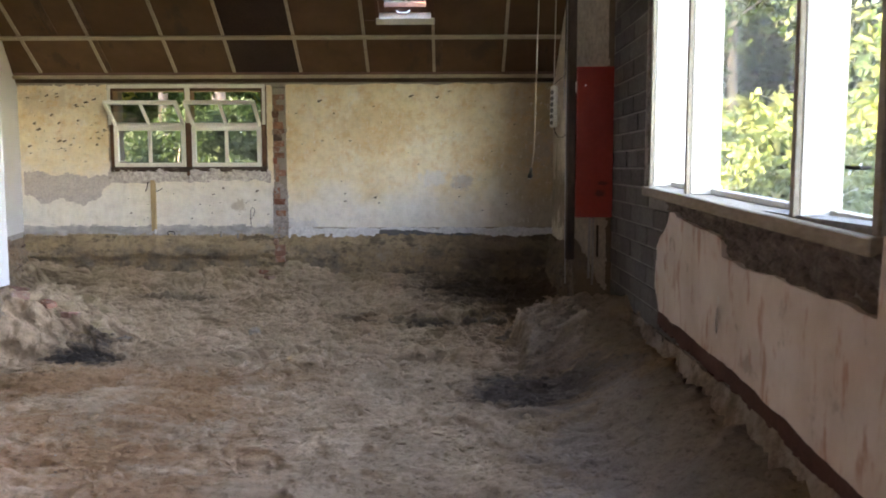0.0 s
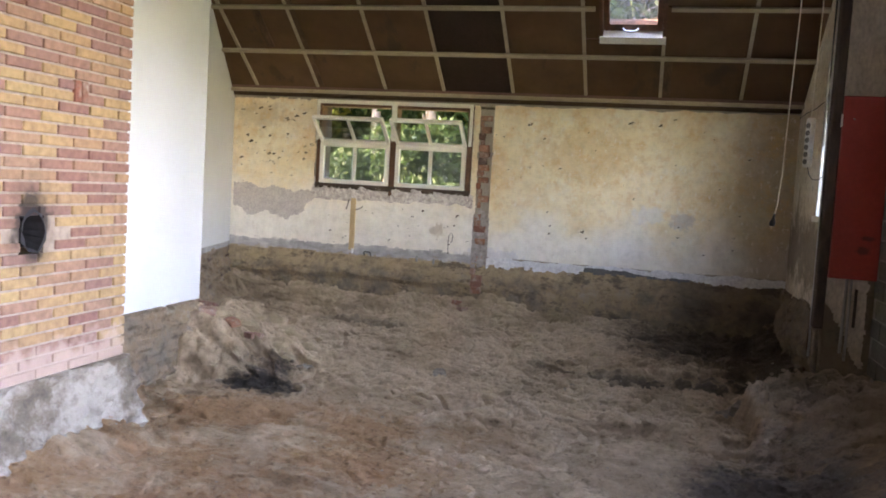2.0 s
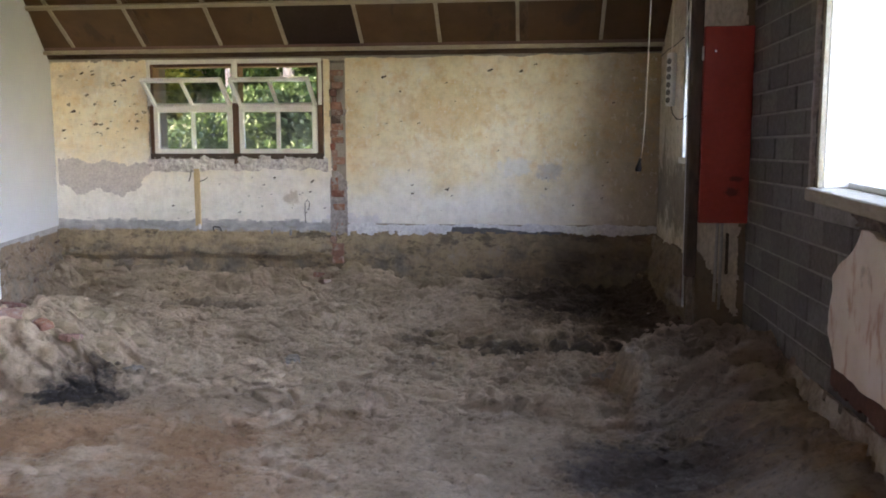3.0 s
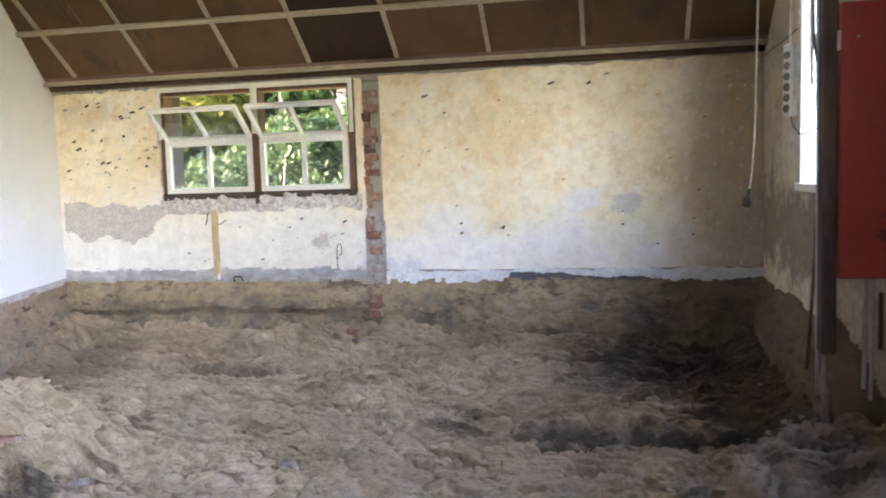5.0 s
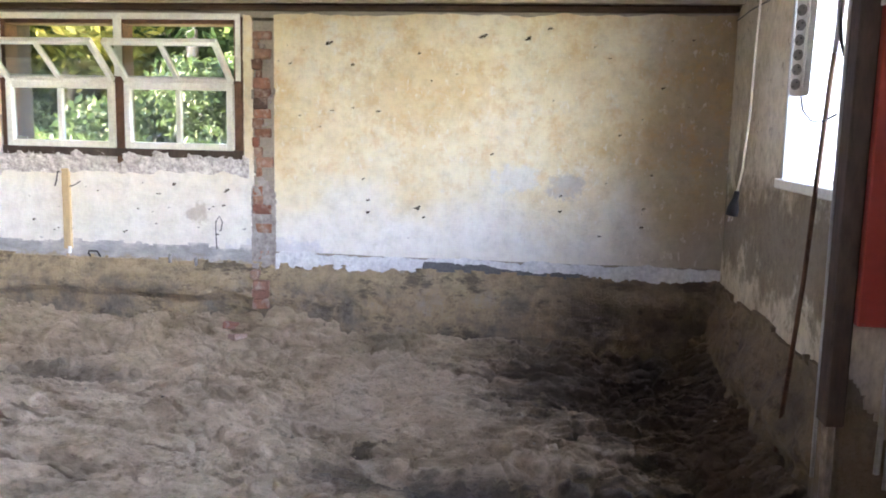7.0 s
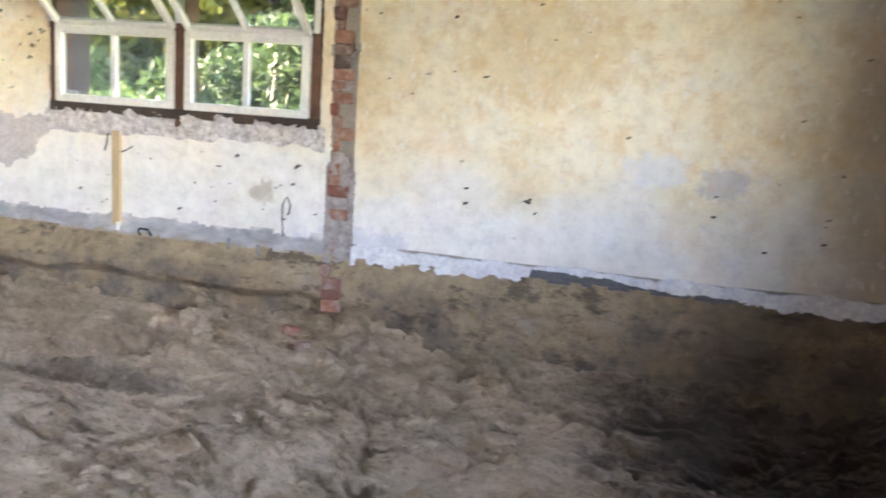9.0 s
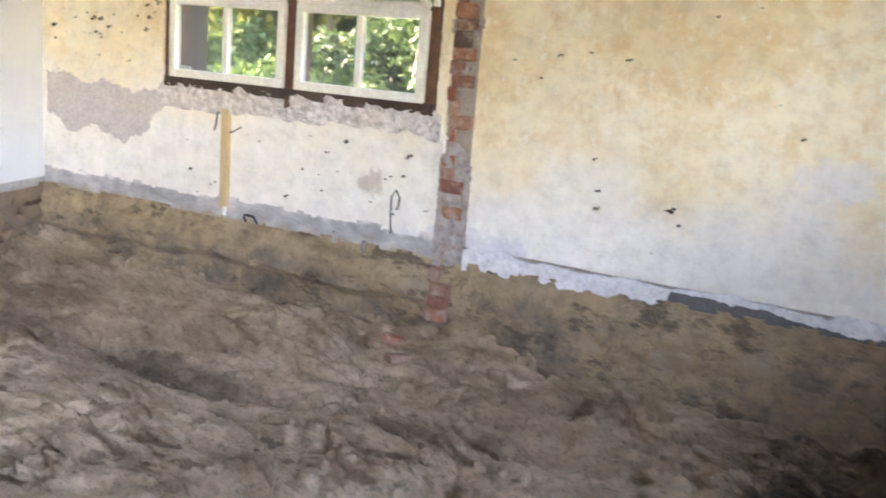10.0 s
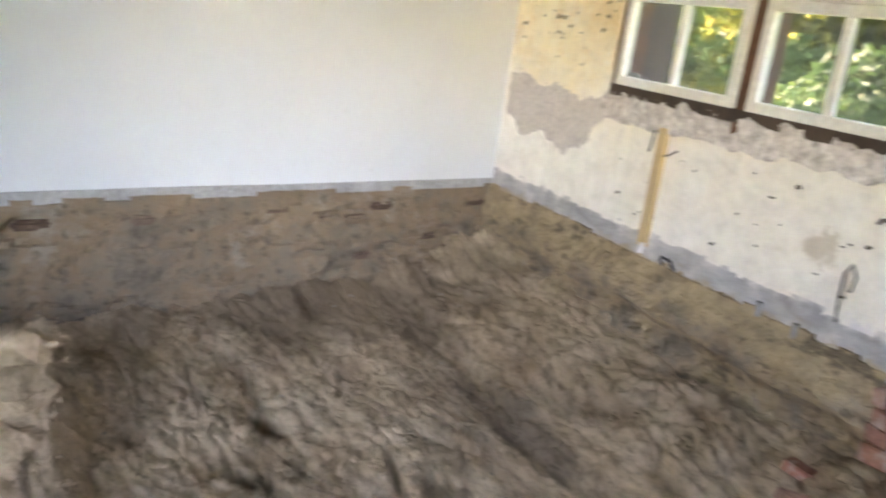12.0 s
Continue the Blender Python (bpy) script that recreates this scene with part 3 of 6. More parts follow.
# Sunlit, backlit and dark copies of one foliage; the light is in their colour
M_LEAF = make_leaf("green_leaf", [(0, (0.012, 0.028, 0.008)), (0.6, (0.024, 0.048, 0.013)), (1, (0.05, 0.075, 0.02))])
M_LEAF_SUN = make_leaf("sunlit_yellow_leaf", [(0, (0.03, 0.046, 0.010)), (0.6, (0.052, 0.066, 0.013)), (1, (0.085, 0.085, 0.018))])
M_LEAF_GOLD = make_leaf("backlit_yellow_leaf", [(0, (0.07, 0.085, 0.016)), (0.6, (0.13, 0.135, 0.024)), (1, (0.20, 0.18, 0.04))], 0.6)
M_LEAF_LIT = make_leaf("sunlit_green_leaf", [(0, (0.035, 0.065, 0.015)), (0.6, (0.075, 0.115, 0.028)), (1, (0.15, 0.165, 0.04))])
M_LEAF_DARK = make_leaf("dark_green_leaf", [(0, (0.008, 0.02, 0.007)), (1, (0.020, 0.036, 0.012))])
M_FLOWER = make_leaf("pale_flower", [(0, (0.55, 0.55, 0.62)), (1, (0.72, 0.70, 0.72))])
M_ROOFTILE = simple("roof_underside", (0.16, 0.10, 0.08), (0.24, 0.14, 0.11), 0.3, 0.9)

# ---- the dug-out ground ----
XL, XR, XRF, YB = -1.07, 5.0, 4.88, -10.6
STUB_Y0, STUB_Y1, STUB_X = -2.80, -2.55, 4.652


def ground_height(x, y):
    h = -0.60 + 0.028 * fbm(x, y, 1.6, 3, 5)
    wx, wy = x + 0.16 * fbm(x, y, 0.5, 3, 33), y + 0.09 * fbm(x, y, 0.4, 3, 34) + 0.10 * fbm(x, y, 1.4, 2, 38)
    packed = 0.45 + 0.55 * smooth(-4.3, -3.5, y + 0.2 * fbm(x, y, 0.6, 2, 36))
    calm = 0.65 + 0.55 * smooth(-0.35, 0.35, fbm(x, y, 0.8, 2, 31))
    # low plates in layers, long across the room, with short slots between them
    h = h + 0.025 * packed * (np.abs(fbm(wx * 0.30, wy, 0.34, 2, 11, 0.45)) - 0.25)
    h = h + 0.085 * packed * calm * ledges(fbm(wx * 0.45, wy, 0.30, 3, 13, 0.5), 9)
    h = h - 0.065 * packed * (1 - smooth(0.0, 0.36, creases(wx * 0.50, wy, 0.16, 9))) * smooth(-0.25, 0.15, fbm(x, y, 0.35, 2, 20))
    h = h + 0.062 * packed * calm * (np.abs(fbm(wx * 0.60 + 3, wy, 0.12, 2, 12, 0.5)) - 0.25)
    h = h - 0.034 * packed * (1 - smooth(0.0, 0.5, creases(wx * 0.62, wy, 0.085, 10))) * smooth(-0.45, 0.0, fbm(x, y, 0.3, 2, 22))
    h = h + (0.021 * packed + 0.008) * (clods(x * 0.65, y * 1.1, 0.075, 15) - 0.45) + (0.008 * packed + 0.004) * (clods(x * 0.8, y, 0.034, 18) - 0.45) + 0.011 * fbm(x, y, 0.05, 4, 17, 0.7)
    h = h - 0.08 * packed * smooth(0.27, 0.45, fbm(x * 0.5, y * 1.3, 0.15, 3, 19))
    # old drain lines
    h = h - 0.06 * np.exp(-((y + 0.80 + 0.10 * (x - 0.6) + 0.1 * fbm(x, x * 0, 0.5, 2, 35)) / 0.07) ** 2) * smooth(-0.5, 0.0, x) * smooth(1.7, 1.2, x)
    # banks of sand against the walls
    wob = 0.12 * fbm(x, y, 0.4, 3, 21)
    h = h + (0.25 - 0.08 * smooth(2.7, 3.3, x)) * smooth(-0.95, 0.05, y + wob * 0.5) * (0.8 + 0.3 * fbm(x, y * 0, 0.45, 4, 22, 0.6)) + 0.05 * np.exp(-((x - 2.02) / 0.16) ** 2) * smooth(-0.45, -0.05, y)
    h = h + 0.09 * smooth(-0.75, -1.06, x + 0.27 * y + wob * 0.6) * smooth(-2.9, -2.2, y)
    # unexcavated block by the stub and the bank below the block wall
    edge = 4.22 + 0.45 * np.clip(y + 3.25, 0, 0.5) + 0.10 * fbm(y, x * 0, 0.25, 3, 41)
    mound = smooth(edge - 0.03, edge + 0.08, x + wob * 0.4) * smooth(-2.70, -2.78, y + wob * 0.15) * smooth(-3.95, -3.15, y + wob)
    h = h + 0.31 * mound * (1 - 0.15 * smooth(4.5, 4.1, x)) * (1 + 0.10 * fbm(x, y, 0.25, 3, 43)) + mound * (0.06 * ledges(fbm(x, y * 1.5, 0.2, 3, 44), 5) + 0.04 * (clods(x, y, 0.10, 45) - 0.45) + 0.03 * (creases(x * 0.7, y, 0.14, 46) - 0.5))
    h = h + 0.24 * smooth(4.35, 4.95, x + wob * 0.5) * smooth(-3.1, -3.5, y)
    h = h + 0.12 * smooth(4.50, 4.86, x + wob * 0.6) * smooth(-2.70, -2.55, y)
    # remains of the cross wall's footing at the pier, and its low trace across the floor
    ridge = smooth(-3.72, -3.30, y + wob) * smooth(-2.50, -2.56, y + wob * 0.25) * smooth(1.42, 0.40, x + wob * 0.5) * smooth(0.33, 0.47, x + wob * 0.3)
    h = h + ridge * (0.37 + 0.07 * (clods(x * 0.7, y, 0.16, 61) - 0.4) + 0.05 * ledges(fbm(x * 0.6, y, 0.16, 3, 63), 4))
    h = h + 0.06 * np.exp(-((y + 3.55 + 0.25 * fbm(x, x * 0, 1.1, 2, 71)) / 0.16) ** 2) * smooth(4.4, 3.6, x)
    h = h - 0.10 * np.exp(-((y + 1.66 + 0.45 * smooth(2.6, 3.3, x) + 0.15 * fbm(x, x * 0, 0.6, 2, 73)) / 0.11) ** 2) * smooth(2.3, 2.7, x) * smooth(4.5, 4.2, x)
    # hollow at the end of the chimney breast, footing beside it
    h = h - 0.12 * np.exp(-((x - 0.92) / 0.2) ** 2 - ((y + 4.62) / 0.22) ** 2)
    h = h + 0.12 * smooth(1.30, 0.95, x + wob) * smooth(-4.75, -5.1, y)
    return h


gx, gy = steps(XL - 0.1, XR + 0.1, 0.011), np.concatenate([np.arange(YB - 0.1, -6.6, 0.07), np.arange(-6.6, -3.6, 0.015), np.arange(-3.6, 0.13, 0.0095)])
GX, GY = np.meshgrid(gx, gy, indexing="ij")
GZ = ground_height(GX, GY)


def blurred(a, n):
    """Mean over a window of 2n + 1 cells along both axes."""
    for axis in (0, 1):
        pad = [(n, n) if k == axis else (0, 0) for k in (0, 1)]
        s = np.cumsum(np.pad(a, pad, mode="edge"), axis=axis)
        a = np.take(s, range(2 * n, s.shape[axis]), axis=axis) - np.take(np.insert(s, 0, 0, axis=axis), range(0, s.shape[axis] - 2 * n), axis=axis)
        a = a / (2 * n + 1)
    return a


# ledges overhang towards the dug-away side
GY = GY - 1.0 * np.clip(blurred(GZ, 1) - blurred(GZ, 10), -0.03, 0.045) * smooth(-6.4, -5.6, GY) * smooth(0.0, -0.15, GY)
ny = len(gy)
ii, jj = np.meshgrid(np.arange(len(gx) - 1), np.arange(ny - 1), indexing="ij")
k0 = (ii * ny + jj).ravel()
floor_me = bpy.data.meshes.new("ground")
floor_me.from_pydata(np.stack([GX.ravel(), GY.ravel(), GZ.ravel()], 1).tolist(), [], np.stack([k0, k0 + ny, k0 + ny + 1, k0 + 1], 1).tolist())
floor_me.polygons.foreach_set("use_smooth", [True] * len(floor_me.polygons))
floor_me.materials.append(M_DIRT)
tagged(new("floor", floor_me), "uneven dug-out floor of bare grey-brown earth", "ground", kind="structure")

# ---- walls ----
FAR_T, SIDE_T = 0.30, 0.30
WX0, WX1, WZ0, WZ1 = -0.05, 1.69, 0.70, 1.62
Z_EAVE = 1.70
ROOF = 0.74
RIDGE_Y = -5.9


def roof_z(y):
    return Z_EAVE - ROOF * (y + 0.10) if y > RIDGE_Y else Z_EAVE - ROOF * (RIDGE_Y + 0.10) + ROOF * (y - RIDGE_Y)


part_far = part("wall_north", boxes((XL - 0.3, WX0, 0.022, FAR_T, -0.9, 1.60), (WX1, XR + 0.3, 0.022, FAR_T, -0.9, 1.60), (WX0, WX1, 0.022, FAR_T, -0.9, WZ0), (XL - 0.3, XR + 0.3, 0.022, FAR_T, WZ1, 1.70)), M_OLDWALL)
tagged(part_far, "old masonry wall stripped of its lower plaster", "wall", kind="structure")


def west_x(y):
    """The white wall is not square to the far wall."""
    return XL - 0.27 * max(y, -3.4)


def gable(name, x0, x1, y0, y1, holes, material, z_low=-0.9):
    """A wall along y that follows the roof, with openings (ya, yb, za, zb)."""
    bm = bmesh.new()
    cuts = sorted({y0, y1, RIDGE_Y, -3.4, *[h[0] for h in holes], *[h[1] for h in holes]})
    cuts = [c for c in cuts if y0 <= c <= y1]
    for a, b in zip(cuts, cuts[1:]):
        mid = (a + b) / 2
        spans = [h for h in holes if h[0] <= mid <= h[1]]
        bands = []
        if spans:
            bands = [(z_low, z_low, spans[0][2], spans[0][2]), (spans[0][3], spans[0][3], None, None)]
        else:
            bands = [(z_low, z_low, None, None)]
        for la, lb, ha, hb in bands:
            ta, tb = (roof_z(a + 1e-4) if ha is None else ha), (roof_z(b - 1e-4) if hb is None else hb)
            v = [bm.verts.new(p) for p in ((x0, a, la), (x1, a, la), (x1, b, lb), (x0, b, lb), (x0, a, ta), (x1, a, ta), (x1, b, tb), (x0, b, tb))]
            for f in ((0, 3, 2, 1), (4, 5, 6, 7), (0, 1, 5, 4), (1, 2, 6, 5), (2, 3, 7, 6), (3, 0, 4, 7)):
                bm.faces.new([v[i] for i in f])
    if name == "wall_west":
        for v in bm.verts:
            v.co.x += west_x(v.co.y) - XL
    return part(name, bm, material)


BW = (-6.93, -4.02, 0.55, 2.62)
# unseen opening behind the camera, added to let in more sky light
BW2 = (-10.3, -7.30, 0.55, 2.75)
FW = (-2.50, -1.255, 0.70, 1.95)
tagged(gable("wall_west", XL - SIDE_T, XL, YB, 0.022, [], M_WHITE, -0.004), "smooth white limewashed gable wall", "wall", kind="structure")
# Unseen block behind the foundation face, added to stop a light leak
bm = bmesh.new()
rows = [[bm.verts.new((west_x(y) + dx, y, z)) for dx, z in ((-0.36, -0.9), (-0.10, -0.9), (-0.10, 0.0), (-0.36, 0.0))] for y in (YB, -3.4, 0.3)]
for p, q in zip(rows, rows[1:]):
    for k in range(4):
        bm.faces.new((p[k], p[(k + 1) % 4], q[(k + 1) % 4], q[k]))
bm.faces.new(rows[0][::-1]), bm.faces.new(rows[-1])
tagged(part("foundation_west", bm, M_OLDWALL), "unseen solid footing that stops light under the white wall", "foundation", kind="structure")
tagged(gable("wall_east_near", XR + 0.012, XR + SIDE_T, YB, STUB_Y1, [BW, BW2], M_BLOCKJOINT), "grey block wall with a wide window", "wall", kind="structure")
tagged(gable("wall_east_far", XRF, XR + SIDE_T, STUB_Y1, 0.022, [FW], M_RIGHTFAR), "mouldy plastered wall with a small window", "wall", kind="structure")
tagged(part("wall_south", boxes((XL - 0.3, XR + 0.3, YB - 0.3, YB, -0.9, roof_z(YB))), M_OLDWALL), "plain masonry end wall", "wall", kind="structure")

# the pier of the removed cross wall, white above its footing
PIER_Y = -3.22
tagged(part("pier_wall", boxes((XL, 0.452, -4.9, PIER_Y, -0.15, 4.0), bevel=0.012, segments=2), M_WHITE), "smooth white plastered pier of a removed wall", "wall", kind="structure")
us, vs = steps(-4.95, PIER_Y - 0.02, 0.025), steps(-0.75, -0.14, 0.025)
part_pf = part("pier_footing", sheet("pier_footing", lambda u, v, w: (0.445 - w, u, v), us, vs, lambda u, v: v < -0.145 + 0.02 * fbm(u, v, 0.1, 3, 4), 0.3, M_FOUND_LEFT,
               lambda u, v: 0.06 * fbm(u * 0.5, v * 1.6, 0.3, 5, 7, 0.68) + 0.05 * (clods(u * 0.6, v * 1.8, 0.11, 8) - 0.4) + 0.03 + 0.05 * smooth(-0.2, -0.6, v)), M_FOUND_LEFT)
tagged(part_pf, "rough grey footing under the white pier", "foundation", kind="structure")

# stub wall with the timber post
tagged(part("stub_wall", boxes((STUB_X + 0.066, XR + 0.012, STUB_Y0 + 0.012, STUB_Y1, -0.9, 3.2), bevel=0.006), M_FOUND_DARK), "dark bared masonry stub of a removed wall", "wall", kind="structure")
us, vs = steps(STUB_X + 0.066, XR - 0.012, 0.012), np.concatenate([np.arange(-0.34, 0.36, 0.012), np.arange(0.36, 3.2, 0.05)])
tagged(part("stub_plaster", sheet("stub_plaster", lambda u, v, w: (u, STUB_Y0 + w, v), us, vs,
       lambda u, v: (v > 0.16 - 0.40 * smooth(4.70, 4.98, u) + 0.05 * fbm(u, v, 0.07, 3, 141)) & (u < 4.965 + 0.02 * fbm(u, v, 0.06, 3, 142)), 0.010, M_STUB,
       lambda u, v: 0.003 * fbm(u, v, 0.1, 3, 143)), M_STUB), "stained streaky plaster with a broken lower edge", "plaster", kind="structure")
us, vs = steps(STUB_Y0 + 0.075, STUB_Y1, 0.02), np.concatenate([np.arange(-0.1, 0.4, 0.012), np.arange(0.4, 3.2, 0.05)])
tagged(part("stub_side_plaster", sheet("stub_side_plaster", lambda u, v, w: (STUB_X + 0.060 + w, u, v), us, vs, lambda u, v: v > 0.10 + 0.08 * fbm(u, v, 0.08, 3, 144), 0.006, M_STUB), M_STUB), "stained plaster on the end of the wall stub", "plaster", kind="structure")
post = tagged(base("timber_post", (STUB_X + 0.03, -2.79, 0.0)), "dark stained timber post against the wall stub", "post")
part("shaft", boxes((STUB_X, STUB_X + 0.062, STUB_Y0 - 0.03, STUB_Y0 + 0.07, 0.0, 3.2), bevel=0.006), M_DARKWOOD, post)
part("foot", tube([(STUB_X + 0.03, STUB_Y0 + 0.02, -0.45), (STUB_X + 0.034, STUB_Y0 + 0.018, -0.2), (STUB_X + 0.03, STUB_Y0 + 0.02, 0.01)], 0.016, 7, 0.022), M_STUBFOOT, post, "pale split foot crusted with mortar")

# foundation faces below the old floor
us, vs = steps(XL - 0.05, XR + 0.05, 0.018), steps(-0.8, 0.0, 0.018)
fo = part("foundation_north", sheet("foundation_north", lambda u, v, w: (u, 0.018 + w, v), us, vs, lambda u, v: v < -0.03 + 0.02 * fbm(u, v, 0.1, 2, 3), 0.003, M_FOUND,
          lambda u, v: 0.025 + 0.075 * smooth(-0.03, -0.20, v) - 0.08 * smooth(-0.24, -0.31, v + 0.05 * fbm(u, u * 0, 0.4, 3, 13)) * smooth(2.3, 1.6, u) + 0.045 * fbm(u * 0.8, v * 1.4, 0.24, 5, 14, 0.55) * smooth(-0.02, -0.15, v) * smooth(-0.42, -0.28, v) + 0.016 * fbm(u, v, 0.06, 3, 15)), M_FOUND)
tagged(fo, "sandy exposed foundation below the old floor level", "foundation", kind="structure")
us, vs = steps(-3.3, 0.02, 0.022), steps(-0.8, 0.0, 0.022)
fl = part("foundation_west_face", sheet("foundation_west_face", lambda u, v, w: (west_x(u) - 0.012 - w, u, v), us, vs, lambda u, v: v < -0.035 + 0.02 * fbm(u, v, 0.12, 2, 5), 0.003, M_FOUND_LEFT,
          lambda u, v: 0.02 + 0.05 * smooth(-0.05, -0.4, v) + 0.06 * fbm(u, v * 2.2, 0.22, 5, 24, 0.6) * smooth(-0.06, -0.2, v) - 0.04 * smooth(0.3, 0.6, fbm(u * 0.8, v * 2.4, 0.12, 3, 26)) * smooth(-0.08, -0.14, v) + 0.022 * np.round(1.2 * fbm(u * 0.45, v * 1.6, 0.09, 1, 25)) * smooth(-0.06, -0.12, v) * smooth(-0.42, -0.3, v)), M_FOUND_LEFT)
tagged(fl, "rough earthy foundation under the white wall", "foundation", kind="structure")
us, vs = steps(-8.0, STUB_Y1 + 0.25, 0.035), steps(-0.85, -0.2, 0.035)
fr = part("foundation_east", sheet("foundation_east", lambda u, v, w: (XR + 0.008 + w, u, v), us, vs, lambda u, v: v < -0.27 + 0.03 * fbm(u, v, 0.12, 2, 6), 0.003, M_FOUND_GREY,
          lambda u, v: 0.01 + 0.06 * smooth(-0.26, -0.5, v) + 0.03 * fbm(u, v, 0.2, 3, 34)), M_FOUND_GREY)
tagged(fr, "dark earthy footing under the block wall", "foundation", kind="structure")
us, vs = steps(STUB_Y1 - 0.02, 0.02, 0.03), steps(-0.85, 0.0, 0.03)
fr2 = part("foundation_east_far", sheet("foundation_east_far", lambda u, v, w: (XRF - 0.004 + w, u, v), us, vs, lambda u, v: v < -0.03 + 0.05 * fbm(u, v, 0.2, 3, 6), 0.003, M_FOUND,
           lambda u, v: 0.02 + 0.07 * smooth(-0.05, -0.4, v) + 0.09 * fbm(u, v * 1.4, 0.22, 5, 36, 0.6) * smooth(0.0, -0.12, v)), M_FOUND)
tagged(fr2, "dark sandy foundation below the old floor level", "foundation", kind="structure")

# plaster on the far wall
far_place = lambda u, v, w: (u, w, v)
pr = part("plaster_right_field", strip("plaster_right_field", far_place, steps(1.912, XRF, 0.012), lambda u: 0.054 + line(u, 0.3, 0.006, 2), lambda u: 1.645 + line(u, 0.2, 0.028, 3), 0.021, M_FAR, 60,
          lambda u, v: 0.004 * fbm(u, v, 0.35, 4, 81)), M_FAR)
tagged(pr, "stained cream plaster with holes and painted shade at the right", "plaster", kind="structure")
us, vs = steps(XL, 1.80, 0.0125), steps(-0.1, 1.66, 0.0125)
pl = part("plaster_left_field", sheet("plaster_left_field", far_place, us, vs,
          lambda u, v: (v > 0.075 + 0.02 * fbm(u, v, 0.15, 3, 2)) & (v < 1.635 + 0.025 * fbm(u, v, 0.1, 3, 3)) & (u < 1.764 + 0.02 * fbm(u, v, 0.06, 3, 4))
          & ~((u > -0.075 + 0.02 * fbm(u, v, 0.07, 2, 91)) & (u < 1.70) & (v > 0.665 + 0.035 * fbm(u, v, 0.12, 3, 92)))
          & ~((u > -1.045) & (u < -0.14 + 0.2 * fbm(u, v, 0.3, 4, 95)) & (v > 0.36 + 0.24 * fbm(u, v, 0.4, 4, 93)) & (v < 0.66 + 0.13 * fbm(u, v, 0.3, 4, 94))), 0.021, M_FAR,
          lambda u, v: 0.004 * fbm(u, v, 0.35, 4, 82)), M_FAR)
tagged(pl, "stained cream plaster peeling around the window", "plaster", kind="structure")
tagged(part("plaster_patch", boxes((-1.05, 0.12, 0.006, 0.021, 0.15, 0.80)), M_PATCH), "grey cement repair patch", "plaster", kind="structure")
tagged(part("plaster_sill_band", strip("plaster_sill_band", lambda u, v, w: (u, -0.003 + w, v), steps(-0.08, 1.735, 0.01), lambda u: 0.570 + line(u, 0.25, 0.06, 97), lambda u: 0.685 + np.abs(line(u, 0.12, 0.05, 96)), 0.03, M_RENDER, 20,
       lambda u, v: 0.012 + 0.018 * (clods(u, v, 0.11, 97) - 0.4) + 0.035 * fbm(u, v, 0.08, 5, 98, 0.65)), M_RENDER), "broken lumpy cement below the window", "plaster", kind="structure")
tagged(part("grey_plinth", strip("grey_plinth", lambda u, v, w: (u, 0.002 + w, v), steps(XL, 1.75, 0.01), lambda u: -0.05 + line(u, 0.3, 0.05, 99), lambda u: 0.095 + u * 0, 0.018, M_GREYSTRIP, 4,
       lambda u, v: 0.006 * fbm(u, v, 0.1, 3, 98)), M_GREYSTRIP), "grey cement strip at the old floor level", "plinth", kind="structure")
low_edge = lambda u: -0.030 - 0.055 * np.clip(fbm(u, u * 0, 0.6, 4, 101, 0.6) + 0.1, -0.4, 1) + 0.03 * fbm(u, u * 0, 0.07, 4, 102, 0.7)
tagged(part("white_plinth", strip("white_plinth", lambda u, v, w: (u, -0.008 + w, v), steps(1.92, XRF, 0.01), lambda u: np.minimum(low_edge(u) + 0.05 * smooth(2.93, 2.95, u) * smooth(3.6, 3.3, u), 0.03), lambda u: 0.050 + line(u, 0.12, 0.03, 103), 0.03, M_SKIRT, 4,
       lambda u, v: 0.008 * fbm(u, v, 0.08, 3, 104)), M_SKIRT), "flaking whitewashed strip at the old floor level", "plinth", kind="structure")
tagged(part("dark_plinth", strip("dark_plinth", lambda u, v, w: (u, 0.002 + w, v), steps(2.94, XRF, 0.01), lambda u: low_edge(u) - 0.05 + line(u, 0.3, 0.03, 105), lambda u: 0.03 + u * 0, 0.016, M_DARKGREY, 3,
       lambda u, v: 0.006 * fbm(u, v, 0.08, 3, 106)), M_DARKGREY), "dark bituminous strip behind the whitewash", "plinth", kind="structure")
tagged(part("west_plinth", strip("west_plinth", lambda u, v, w: (west_x(u) + 0.006 - w, u, v), steps(-3.2, 0.0, 0.012), lambda u: -0.045 + line(u, 0.3, 0.02, 107), lambda u: 0.012 + line(u, 0.5, 0.006, 106), 0.03, M_WESTSTRIP, 3), M_WESTSTRIP),
       "grey strip at the foot of the white wall", "plinth", kind="structure")

# ---- roof, ceiling ----


def slope_box(x0, x1, ya, yb, below0, below1):
    """A plate in the slope of the north roof between two distances under its underside."""
    bm = bmesh.new()
    nrm = Vector((0, -ROOF, -1)).normalized()
    pts = []
    for w in (below0, below1):
        for x, y in ((x0, ya), (x1, ya), (x1, yb), (x0, yb)):
            pts.append(bm.verts.new(Vector((x, y, roof_z(y))) + nrm * w))
    for f in ((0, 1, 2, 3), (7, 6, 5, 4), (0, 4, 5, 1), (1, 5, 6, 2), (2, 6, 7, 3), (3, 7, 4, 0)):
        bm.faces.new([pts[i] for i in f])
    bmesh.ops.recalc_face_normals(bm, faces=bm.faces[:])
    return bm


